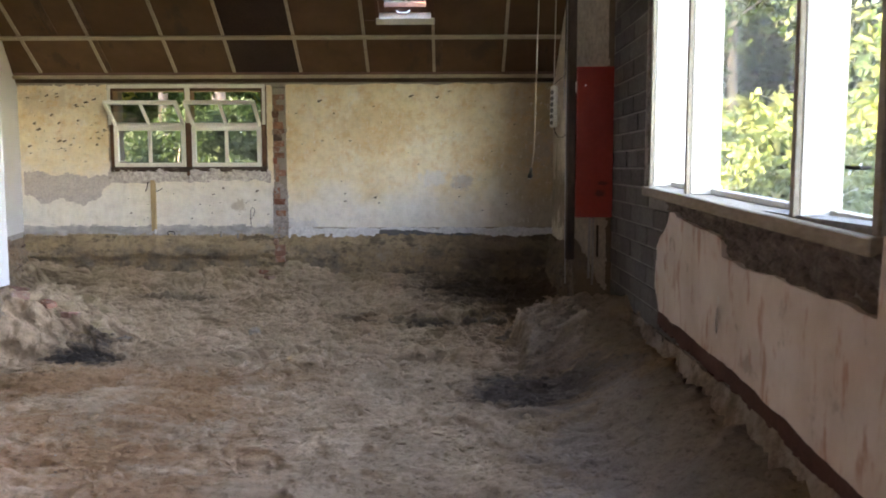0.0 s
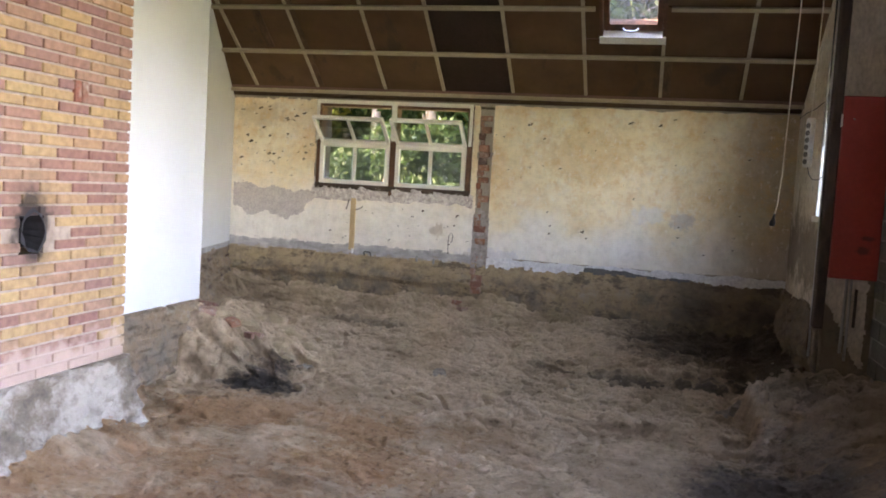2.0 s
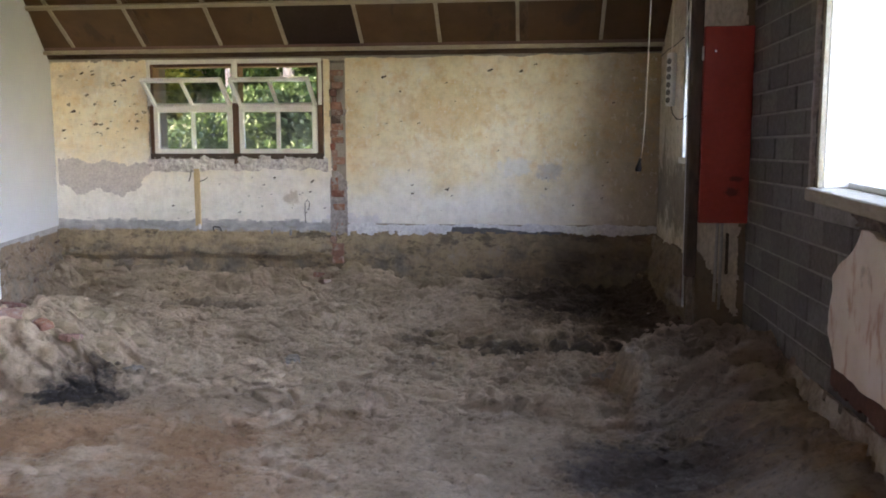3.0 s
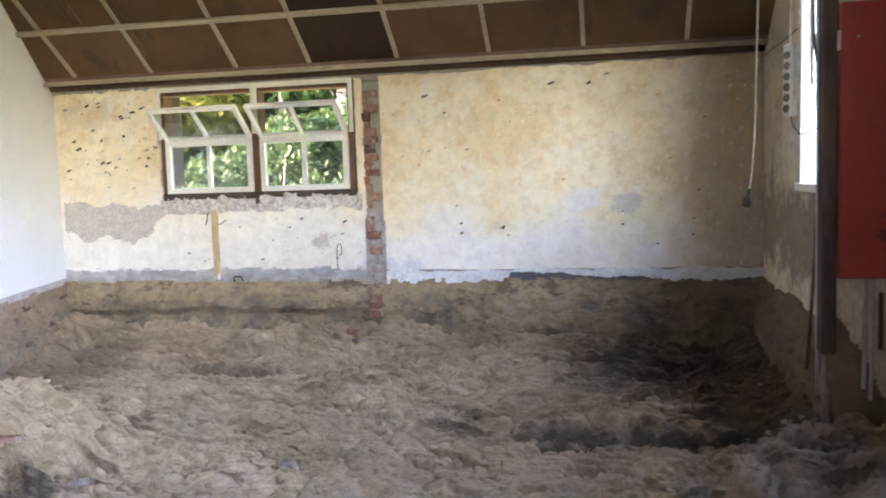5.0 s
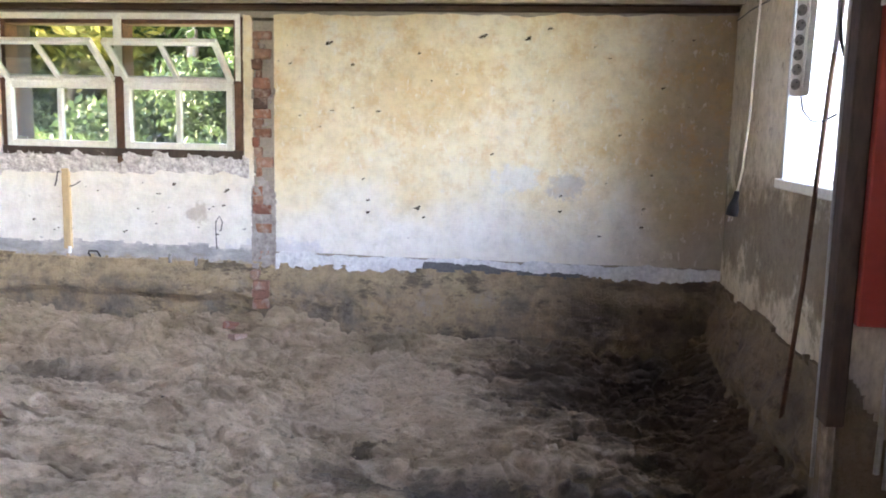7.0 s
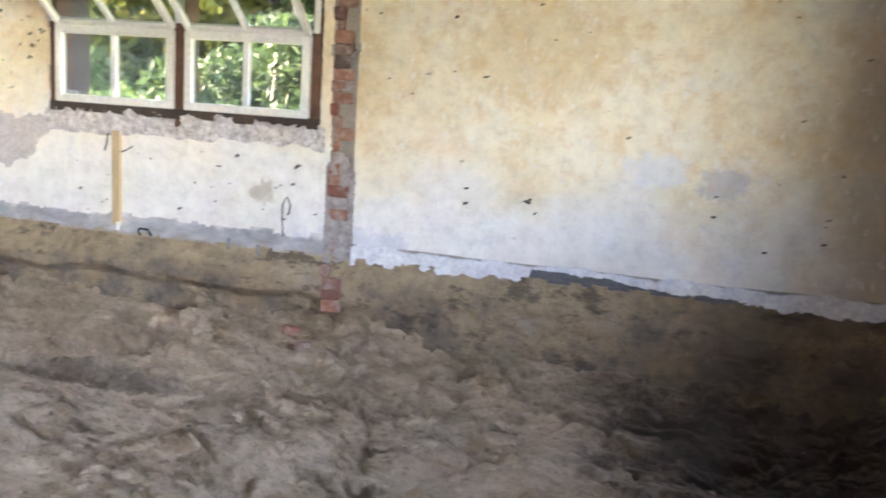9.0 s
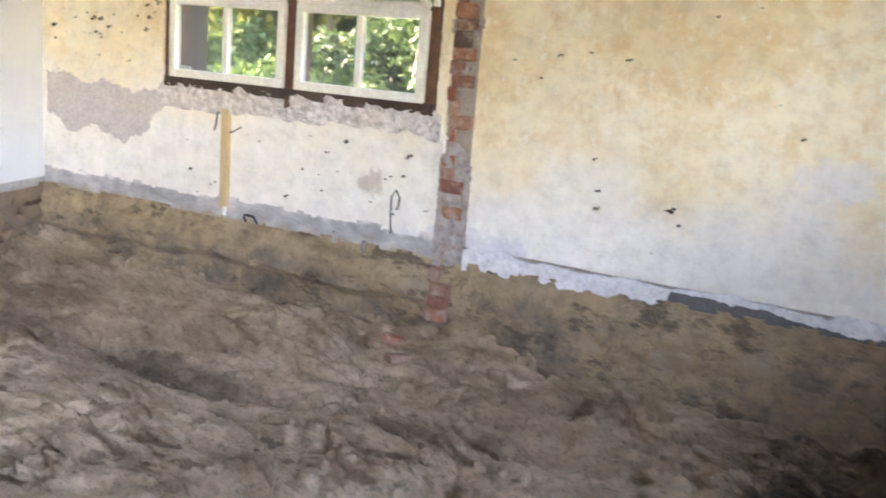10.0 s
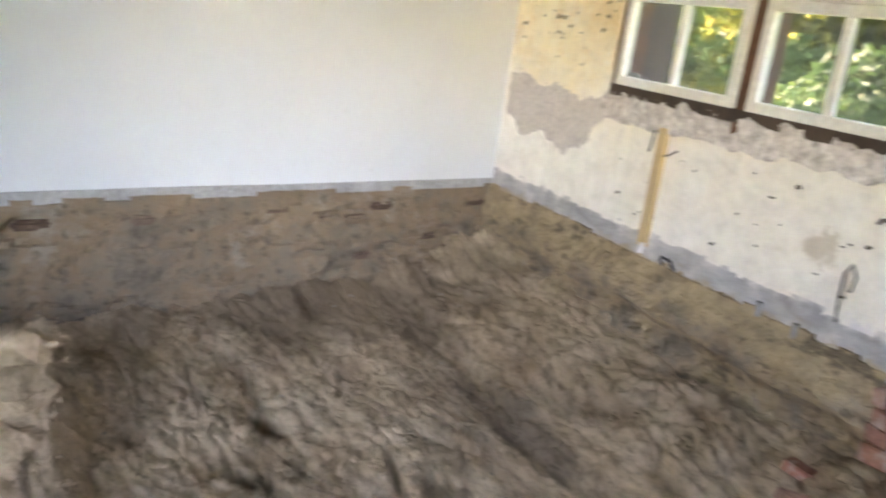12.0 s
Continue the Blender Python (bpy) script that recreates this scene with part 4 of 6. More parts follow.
def merged(list_of_bm):
    out = bmesh.new()
    for b in list_of_bm:
        me = bpy.data.meshes.new("tmp")
        b.to_mesh(me)
        b.free()
        out.from_mesh(me)
        bpy.data.meshes.remove(me)
    return out


BX = [-1.07, -0.70, 0.012, 0.77, 1.403, 2.125, 2.853, 3.566, 4.31, 5.0]
BY = [-0.17, -0.613, -1.08, -1.56, -2.04, -2.6, -3.2, -3.8, -4.5, -5.2, RIDGE_Y]
SKY = (3.015, 3.562, -1.62, -0.78)
panels, dark_panels = [], []
for i, (a, b) in enumerate(zip(BX, BX[1:])):
    for c, d in zip(BY, BY[1:]):
        if i == 6 and d < SKY[3] and c > SKY[2]:
            if c > SKY[3]:
                panels.append(slope_box(a + 0.004, b - 0.004, c, SKY[3] + 0.02, -0.012, 0.0))
            if d < SKY[2]:
                panels.append(slope_box(a + 0.004, b - 0.004, SKY[2] - 0.02, d, -0.012, 0.0))
            continue
        (dark_panels if i == 4 else panels).append(slope_box(a + 0.004, b - 0.004, c - 0.004, d + 0.004, -0.012, 0.0))
panels.append(slope_box(2.857, 3.015, SKY[3], SKY[2], -0.012, 0.0))
ceil = tagged(part("ceiling", merged(panels), M_BOARD), "sloping ceiling of stained brown softboard panels", "ceiling", kind="structure")
tagged(part("ceiling_dark_panels", merged(dark_panels), M_BOARD_DARK), "damp dark brown softboard panels", "ceiling", kind="structure")
roof = bmesh.new()
for x0, x1, y0, y1 in ((XL - 0.5, SKY[0], RIDGE_Y, -0.1), (SKY[1], XR + 0.6, RIDGE_Y, -0.1), (SKY[0], SKY[1], RIDGE_Y, SKY[2]), (SKY[0], SKY[1], SKY[3], -0.1)):
    me = bpy.data.meshes.new("tmp")
    b = slope_box(x0, x1, y1, y0, -0.16, -0.02)
    b.to_mesh(me)
    roof.from_mesh(me)
    bpy.data.meshes.remove(me)
    b.free()
tagged(part("eaves", boxes((XL - 0.5, XR + 0.6, -0.1, 0.42, 1.705, 1.86)), M_ROOFTILE), "boxed roof eaves over the far wall", "roof", kind="structure")
tagged(part("roof_north", roof, M_ROOFTILE), "pitched roof over the room", "roof", kind="structure")
zr = roof_z(RIDGE_Y)
tagged(part("roof_south", raw_mesh("roof_south", [(XL - 0.5, RIDGE_Y, zr), (XR + 0.6, RIDGE_Y, zr), (XR + 0.6, YB - 0.6, roof_z(YB - 0.6)), (XL - 0.5, YB - 0.6, roof_z(YB - 0.6)),
       (XL - 0.5, RIDGE_Y, zr + 0.2), (XR + 0.6, RIDGE_Y, zr + 0.2), (XR + 0.6, YB - 0.6, roof_z(YB - 0.6) + 0.2), (XL - 0.5, YB - 0.6, roof_z(YB - 0.6) + 0.2)],
       [(0, 1, 2, 3), (7, 6, 5, 4), (0, 4, 5, 1), (1, 5, 6, 2), (2, 6, 7, 3), (3, 7, 4, 0)], M_BOARD), M_BOARD), "sloping brown softboard ceiling", "ceiling", kind="structure")
tagged(part("wall_plate", boxes((XL, XRF, -0.045, 0.02, 1.662, 1.70), bevel=0.008), M_PLATE), "dark rough timber wall plate", "beam", kind="structure")
for x in BX[1:-1]:
    w = 0.016
    for ya, yb in (((-0.19, -0.76), (-1.64, -3.4)) if abs(x - 3.566) < 0.01 else ((-0.19, -3.4),)):
        tagged(part("batten", slope_box(x - w, x + w, ya, yb, 0.003, 0.022), M_BATTEN, ceil))
for k, y in enumerate(BY[:7]):
    w = 0.017
    if k == 0:
        part("batten", boxes((XL, XRF, -0.19, -0.145, 1.69, 1.725), bevel=0.003), M_BATTEN, ceil)
        continue
    for xa, xb in (((XL, SKY[0] - 0.05), (SKY[1] + 0.05, XRF)) if SKY[2] - 0.05 < y < SKY[3] + 0.05 else ((XL, XRF),)):
        part("batten", slope_box(xa, xb, y + w, y - w, 0.022, 0.044), M_BATTEN, ceil)

# brown stained cover strips beside two battens
for x, ya, yb in ((0.045, -0.20, -2.0), (3.625, -0.20, -0.60), (-0.33, -0.64, -1.06)):
    part("cover_strip", slope_box(x - 0.045, x + 0.035, ya, yb, 0.001, 0.012), M_COVER, ceil, "brown damp-stained cover strip")

# roof window
rw = tagged(base("window_3", (3.27, SKY[3], roof_z(SKY[3]))), "small roof window with a white lower reveal", "roof window", kind="structure")
part("sill", slope_box(SKY[0] - 0.02, SKY[1] + 0.02, SKY[3] + 0.03, SKY[3] - 0.035, -0.15, 0.03), M_SASH, rw)
part("lining", merged([slope_box(SKY[0] - 0.02, SKY[0] + 0.012, SKY[3] - 0.037, SKY[2], -0.15, 0.02), slope_box(SKY[1] - 0.012, SKY[1] + 0.02, SKY[3] - 0.037, SKY[2], -0.15, 0.02), slope_box(SKY[0], SKY[1], SKY[2] + 0.03, SKY[2] - 0.02, -0.15, 0.02)]), M_FRAME, rw)
part("sash", merged([slope_box(SKY[0] + 0.014, SKY[0] + 0.065, SKY[3] - 0.04, SKY[2] + 0.04, -0.12, -0.05), slope_box(SKY[1] - 0.065, SKY[1] - 0.014, SKY[3] - 0.04, SKY[2] + 0.04, -0.12, -0.05),
     slope_box(SKY[0] + 0.066, SKY[1] - 0.066, SKY[3] - 0.04, SKY[3] - 0.10, -0.12, -0.05), slope_box(SKY[0] + 0.066, SKY[1] - 0.066, SKY[2] + 0.09, SKY[2] + 0.04, -0.12, -0.05)]), M_FRAME, rw)
g = part("pane", slope_box(SKY[0] + 0.06, SKY[1] - 0.06, SKY[3] - 0.09, SKY[2] + 0.09, -0.10, -0.094), M_GLASS, rw)
g.visible_shadow = False
part("handle", tube([(3.2, SKY[3] - 0.07, roof_z(SKY[3] - 0.07) + 0.03), (3.23, SKY[3] - 0.085, roof_z(SKY[3] - 0.07) + 0.0), (3.31, SKY[3] - 0.085, roof_z(SKY[3] - 0.07) + 0.0), (3.34, SKY[3] - 0.07, roof_z(SKY[3] - 0.07) + 0.03)], 0.008), M_STEEL, rw)

# ---- far window: two fixed lower sashes, two hoppers tilted into the room ----


def ring(x0, x1, y0, y1, z0, z1, w, bevel=0.004):
    return boxes((x0, x0 + w, y0, y1, z0, z1), (x1 - w, x1, y0, y1, z0, z1), (x0 + w, x1 - w, y0 + 0.001, y1 - 0.001, z0, z0 + w), (x0 + w, x1 - w, y0 + 0.001, y1 - 0.001, z1 - w, z1), bevel=bevel)


win = tagged(base("window_1", (0.8, 0.0, WZ0)), "cream double window with upper hoppers tilted open inwards", "window", kind="structure")
part("window_frame", boxes((WX0, WX0 + 0.05, -0.012, 0.13, WZ0, WZ1), (WX1 - 0.05, WX1, -0.012, 0.13, WZ0, WZ1),      (WX0 + 0.05, WX1 - 0.05, -0.01, 0.13, WZ1 - 0.05, WZ1 + 0.02), bevel=0.005), M_FRAME, win, "brown bare timber frame")
part("window_sill", boxes((WX0 - 0.005, WX1 + 0.005, -0.018, 0.135, WZ0 - 0.022, WZ0 + 0.04), bevel=0.006), M_DARKWOOD, win, "dark weathered sill")
part("mullion", boxes((0.795, 0.862, -0.016, 0.13, WZ0 - 0.07, WZ1), bevel=0.005), M_FRAME, win, "dark brown bare timber mullion")
part("stop", boxes((-0.062, -0.028, -0.026, -0.013, 1.2, WZ1 + 0.02), (0.80, 0.857, -0.028, -0.017, 1.22, WZ1 + 0.02), (1.655, 1.69, -0.026, -0.013, 1.2, WZ1 + 0.02), (-0.028, 1.655, -0.024, -0.011, WZ1 - 0.02, WZ1 + 0.022), bevel=0.003), M_SASH, win, "worn cream painted beads")
for x0, x1 in ((0.0, 0.792), (0.866, 1.637)):
    sash = part("lower_sash", ring(x0, x1, -0.035, 0.015, 0.735, 1.18, 0.045), M_SASH, win)
    part("glazing_bar", boxes(((x0 + x1) / 2 - 0.018, (x0 + x1) / 2 + 0.018, -0.03, 0.01, 0.782, 1.133), bevel=0.004), M_SASH, sash)
    for a, b in ((x0 + 0.04, (x0 + x1) / 2 - 0.012), ((x0 + x1) / 2 + 0.012, x1 - 0.04)):
        p = part("pane", boxes((a, b, -0.012, -0.008, 0.775, 1.14)), M_GLASS, sash)
        p.visible_shadow = False
    # hopper, hinged along its lower edge
    tilt = Matrix.Translation((0, -0.01, 1.195)) @ Matrix.Rotation(radians(51), 4, "X") @ Matrix.Translation((0, 0.01, -1.195))
    bm = ring(x0, x1, -0.03, 0.01, 1.19, 1.575, 0.034)
    bmesh.ops.transform(bm, matrix=tilt, verts=bm.verts[:])
    hop = part("hopper_sash", bm, M_SASH, win)
    bm = boxes(((x0 + x1) / 2 - 0.016, (x0 + x1) / 2 + 0.016, -0.026, 0.006, 1.224, 1.541), bevel=0.004)
    bmesh.ops.transform(bm, matrix=tilt, verts=bm.verts[:])
    part("glazing_bar", bm, M_SASH, hop)
    for a, b in ((x0 + 0.03, (x0 + x1) / 2 - 0.012), ((x0 + x1) / 2 + 0.012, x1 - 0.03)):
        bm = boxes((a, b, -0.012, -0.008, 1.215, 1.55))
        bmesh.ops.transform(bm, matrix=tilt, verts=bm.verts[:])
        p = part("pane", bm, M_GLASS, hop)
        p.visible_shadow = False
tagged(part("window_1_reveal", boxes((WX0 - 0.004, WX0 + 0.03, 0.135, 0.31, WZ0, WZ1), (WX1 - 0.03, WX1 + 0.004, 0.135, 0.31, WZ0, WZ1), (WX0 + 0.03, WX1 - 0.03, 0.137, 0.34, WZ0 - 0.03, WZ0 + 0.02)), M_DARKWOOD), "dark timber lining outside the window", "trim", kind="structure")

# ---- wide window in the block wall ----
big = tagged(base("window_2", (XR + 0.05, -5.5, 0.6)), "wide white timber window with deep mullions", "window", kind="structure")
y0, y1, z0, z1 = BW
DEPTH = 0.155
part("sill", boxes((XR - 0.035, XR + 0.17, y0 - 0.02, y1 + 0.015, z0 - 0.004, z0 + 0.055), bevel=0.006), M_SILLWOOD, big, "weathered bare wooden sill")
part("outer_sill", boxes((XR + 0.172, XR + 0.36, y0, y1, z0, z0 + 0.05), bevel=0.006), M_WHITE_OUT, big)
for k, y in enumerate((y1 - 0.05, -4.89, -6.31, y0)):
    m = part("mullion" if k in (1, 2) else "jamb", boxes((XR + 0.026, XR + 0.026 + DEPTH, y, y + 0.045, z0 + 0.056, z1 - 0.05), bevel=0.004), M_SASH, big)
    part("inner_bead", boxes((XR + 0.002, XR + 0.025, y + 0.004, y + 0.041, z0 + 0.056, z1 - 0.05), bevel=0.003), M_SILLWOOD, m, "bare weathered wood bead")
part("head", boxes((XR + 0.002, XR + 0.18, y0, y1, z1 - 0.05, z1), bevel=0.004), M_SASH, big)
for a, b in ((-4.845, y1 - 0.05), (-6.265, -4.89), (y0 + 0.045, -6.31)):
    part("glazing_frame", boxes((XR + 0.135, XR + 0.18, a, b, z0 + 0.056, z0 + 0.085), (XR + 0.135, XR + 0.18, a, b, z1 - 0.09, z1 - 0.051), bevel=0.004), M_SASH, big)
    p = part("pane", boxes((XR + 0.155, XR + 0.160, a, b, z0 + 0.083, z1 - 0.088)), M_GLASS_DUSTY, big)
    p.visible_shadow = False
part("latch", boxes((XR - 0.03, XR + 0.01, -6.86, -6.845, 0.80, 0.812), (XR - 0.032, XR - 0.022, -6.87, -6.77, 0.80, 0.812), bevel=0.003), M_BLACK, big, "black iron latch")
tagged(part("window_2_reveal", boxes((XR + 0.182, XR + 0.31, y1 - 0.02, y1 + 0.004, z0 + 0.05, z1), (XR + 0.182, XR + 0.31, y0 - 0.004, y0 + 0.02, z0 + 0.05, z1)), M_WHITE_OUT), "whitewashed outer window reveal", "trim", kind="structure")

# added window out of view, there only for its daylight
w2 = tagged(base("window_5", (XR + 0.05, -8.8, 0.6)), "wide white timber window with deep mullions", "window", kind="structure")
v0, v1, q0, q1 = BW2
part("sill", boxes((XR - 0.02, XR + 0.3, v0, v1, q0 - 0.004, q0 + 0.05), bevel=0.006), M_SILLWOOD, w2)
for y in (v1 - 0.045, -8.8, v0):
    part("mullion", boxes((XR + 0.02, XR + 0.17, y, y + 0.045, q0 + 0.051, q1), bevel=0.004), M_SASH, w2)

# broken masonry under the sill, stained plaster and its dark painted band
plaster_top = lambda u: np.where(u < -7.02, 0.62, np.where(u > -5.62, 0.485 + 0.05 * (u + 4.74), 0.37) + line(u, 0.3, 0.025, 123))
us, vs = steps(-7.0, -4.25, 0.016), steps(0.26, 0.56, 0.016)
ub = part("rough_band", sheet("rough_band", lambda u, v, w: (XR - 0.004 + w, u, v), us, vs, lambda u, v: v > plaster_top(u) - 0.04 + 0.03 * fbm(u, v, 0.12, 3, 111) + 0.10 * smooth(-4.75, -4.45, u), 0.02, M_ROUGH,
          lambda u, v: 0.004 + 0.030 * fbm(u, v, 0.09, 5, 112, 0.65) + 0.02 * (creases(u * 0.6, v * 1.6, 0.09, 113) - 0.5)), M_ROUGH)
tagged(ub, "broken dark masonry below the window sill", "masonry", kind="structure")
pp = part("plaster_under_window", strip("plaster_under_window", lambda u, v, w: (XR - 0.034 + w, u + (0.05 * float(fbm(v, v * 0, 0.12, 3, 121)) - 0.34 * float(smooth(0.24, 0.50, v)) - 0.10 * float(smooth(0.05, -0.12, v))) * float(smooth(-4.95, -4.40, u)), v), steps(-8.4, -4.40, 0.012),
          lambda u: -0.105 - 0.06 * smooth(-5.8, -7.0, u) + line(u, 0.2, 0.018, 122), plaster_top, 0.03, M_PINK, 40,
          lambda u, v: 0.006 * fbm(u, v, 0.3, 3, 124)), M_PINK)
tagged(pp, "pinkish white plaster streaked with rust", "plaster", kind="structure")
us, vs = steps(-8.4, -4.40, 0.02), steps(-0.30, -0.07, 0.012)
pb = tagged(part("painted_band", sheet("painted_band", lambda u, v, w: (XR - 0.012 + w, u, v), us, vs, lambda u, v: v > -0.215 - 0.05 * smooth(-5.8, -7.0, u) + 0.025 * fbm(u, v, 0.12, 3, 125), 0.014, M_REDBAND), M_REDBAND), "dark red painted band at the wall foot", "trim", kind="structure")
tagged(part("window_edge_mortar", strip("window_edge_mortar", lambda u, v, w: (XR - 0.012 + w, v, u), steps(0.60, 2.66, 0.015), lambda u: -4.008 + line(u, 0.1, 0.008, 126), lambda u: -3.975 + line(u, 0.12, 0.010, 127), 0.02, M_SMEAR, 3), M_SMEAR), "ragged pale mortar edge beside the wide window", "trim", kind="structure")
# the old sill and what hangs below it, sheared to fit the camera's view
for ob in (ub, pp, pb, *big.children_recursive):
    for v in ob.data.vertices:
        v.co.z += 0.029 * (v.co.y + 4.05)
# torn flap of wall lining
flap = bmesh.new()
rows = []
for i in range(7):
    t = i / 6
    y, z = -5.60 - 0.02 * math.sin(3 * t), 0.14 - 0.19 * t
    wv = 0.05 * math.sin(math.pi * (0.15 + 0.85 * t)) + 0.012
    rows.append([flap.verts.new((XR - 0.042 - (0.03 * k * math.sin(math.pi * t) if k else 0), y - wv * k, z)) for k in (0, 0.5, 1)])
for a, b in zip(rows, rows[1:]):
    for k in range(2):
        flap.faces.new((a[k], a[k + 1], b[k + 1], b[k]))
bmesh.ops.solidify(flap, geom=flap.faces[:], thickness=0.003)
tagged(part("torn_paper_flap", flap, M_PLASTIC), "torn curled white flap of wall lining on stained plaster", "wall lining")

# ---- small window in the far side wall ----
sm = tagged(base("window_4", (XRF + 0.05, -1.9, 0.7)), "small window with a worn white sill", "window", kind="structure")
y0, y1, z0, z1 = FW
part("window_frame", boxes((XRF - 0.008, XRF + 0.06, y1 - 0.035, y1, z0, z1), (XRF - 0.008, XRF + 0.06, y0, y0 + 0.035, z0, z1), (XRF - 0.008, XRF + 0.06, y0 + 0.035, y1 - 0.035, z1 - 0.04, z1), bevel=0.004), M_CONDUIT, sm)
part("sill", boxes((XRF - 0.03, XRF + 0.09, y0 - 0.02, y1 + 0.015, z0 - 0.035, z0 + 0.012), bevel=0.005), M_SASH, sm)
p = part("pane", boxes((XRF + 0.03, XRF + 0.034, y0 + 0.03, y1 - 0.03, z0 + 0.01, z1 - 0.035)), M_GLASS, sm)
p.visible_shadow = False
rv = tagged(base("window_4_reveal", (XR + 0.2, y1, z0)), "white painted brick reveal outside the small window", "trim", kind="structure")
part("lining", boxes((XRF + 0.062, XR + 0.302, y1 - 0.022, y1 + 0.004, z0 + 0.013, z1), (XRF + 0.062, XR + 0.302, y0 - 0.004, y0 + 0.022, z0 + 0.013, z1)), M_WHITE_OUT, rv)
for k in range(16):
    zz = z0 + 0.02 + k * 0.075
    part("brick", boxes((XR + 0.16, XR + 0.31 + (0.05 if k % 2 else 0.0), y1 - 0.05, y1 - 0.024, zz, zz + 0.062), bevel=0.004), M_WHITE_OUT, rv)

# ---- things ----
red = tagged(base("red_board", (4.86, STUB_Y0, 0.34)), "upright red painted board with rounded scuffs on the wall stub", "board")
part("panel", boxes((4.715, 5.0, STUB_Y0 - 0.055, STUB_Y0 - 0.004, 0.335, 1.495), bevel=0.004), M_RED, red)
part("hinge", boxes((4.706, 4.7145, STUB_Y0 - 0.05, STUB_Y0 - 0.03, 1.30, 1.38)), M_SASH, red, "worn white hinge leaf")
part("screw", tube([(4.78, STUB_Y0 - 0.058, 1.35), (4.78, STUB_Y0 - 0.054, 1.35)], 0.006), M_STEEL, red)
cd = tagged(base("conduit_pair", (4.84, STUB_Y0, -0.1)), "two grey electrical conduits running down below the board", "conduit")
part("conduit", tube([(4.835, STUB_Y0 - 0.014, 0.345), (4.832, STUB_Y0 - 0.016, 0.1), (4.828, STUB_Y0 - 0.014, -0.15)], 0.010, 10), M_CONDUIT, cd, flat=False)
part("conduit", tube([(4.862, STUB_Y0 - 0.014, 0.345), (4.86, STUB_Y0 - 0.016, 0.05), (4.858, STUB_Y0 - 0.014, -0.2)], 0.009, 10), M_CONDUIT, cd, flat=False)
lath = tagged(base("leaning_lath", (4.9, STUB_Y0 - 0.03, -0.2)), "short dark stained lath against the stub plaster", "lath")
part("stick", boxes((4.888, 4.905, STUB_Y0 - 0.018, STUB_Y0 - 0.002, 0.02, 0.27), bevel=0.003), M_DARKWOOD, lath)

# socket strip hanging from its flex
strip = tagged(base("power_strip", (4.575, -2.545, 1.05)), "white six-way socket strip hanging by its flex", "power strip")
turn = Matrix.Translation((4.575, -2.545, 1.212)) @ Matrix.Rotation(radians(-52), 4, "Z") @ Matrix.Rotation(radians(1.0), 4, "Y")


def turned(bm):
    bmesh.ops.transform(bm, matrix=turn, verts=bm.verts[:])
    return bm


body = part("body", turned(boxes((-0.026, 0.026, -0.022, 0.022, -0.165, 0.165), bevel=0.006, segments=2)), M_PLASTIC, strip)
for k in range(6):
    z = -0.128 + k * 0.048
    # flat disc; the shade inside the well is its dark colour
    well = part("socket", turned(tube([(0, -0.0235, z), (0, -0.021, z)], 0.0185, 20)), M_SOCKET, body, "recessed round socket")
    for dx in (-0.0095, 0.0095):
        part("contact", turned(tube([(dx * 0.7, -0.0245, z + dx * 0.7), (dx * 0.7, -0.0232, z + dx * 0.7)], 0.003, 8)), M_BLACK, well)
part("flex", tube([(4.575, -2.545, 1.377), (4.577, -2.545, 1.6), (4.585, -2.55, 2.1), (4.59, -2.56, roof_z(-2.56) - 0.01)], 0.004, 8), M_CORD, strip, flat=False)
part("lower_flex", tube([(4.58, -2.545, 1.048), (4.59, -2.545, 1.0), (4.615, -2.56, 0.965), (4.645, -2.60, 0.965), (4.655, -2.68, 0.985)], 0.003, 6), M_BLACK, strip, "thin black flex", flat=False)

# hanging plug on a cream flex
plug = tagged(base("hanging_plug", (4.40, -2.525, 0.6)), "black rubber plug dangling from a long cream flex", "plug")
path = [(4.4, -2.525, 0.715), (4.413, -2.525, 0.80), (4.424, -2.525, 0.98), (4.428, -2.525, 1.2), (4.437, -2.525, 1.55), (4.45, -2.53, 2.1), (4.455, -2.53, roof_z(-2.53) - 0.01)]
part("flex", tube(path, 0.0042, 8), M_CORD, plug, flat=False)
ax = Vector((-0.16, 0, -1)).normalized()
b0 = Vector((4.401, -2.525, 0.722))
bm = bmesh.new()
prof = [(0, 0.006), (0.006, 0.009), (0.03, 0.011), (0.045, 0.016), (0.062, 0.0205), (0.085, 0.0205), (0.088, 0.017)]
side, fwd = ax.orthogonal().normalized(), ax.cross(ax.orthogonal().normalized())
loops = []
for d, r in prof:
    loops.append([bm.verts.new(b0 + ax * d + side * math.cos(a) * r + fwd * math.sin(a) * r) for a in (2 * math.pi * i / 14 for i in range(14))])
for a, b in zip(loops, loops[1:]):
    for i in range(14):
        bm.faces.new((a[i], a[(i + 1) % 14], b[(i + 1) % 14], b[i]))
bm.faces.new(loops[-1]), bm.faces.new(loops[0][::-1])
bmesh.ops.recalc_face_normals(bm, faces=bm.faces[:])
part("plug_body", bm, M_BLACK, plug, flat=False)
for s in (-0.0085, 0.0085):
    q = b0 + ax * 0.087 + Vector((0.8, 0.6, 0)).normalized() * s
    part("pin", tube([q, q + ax * 0.018], 0.0024, 8), M_STEEL, plug)

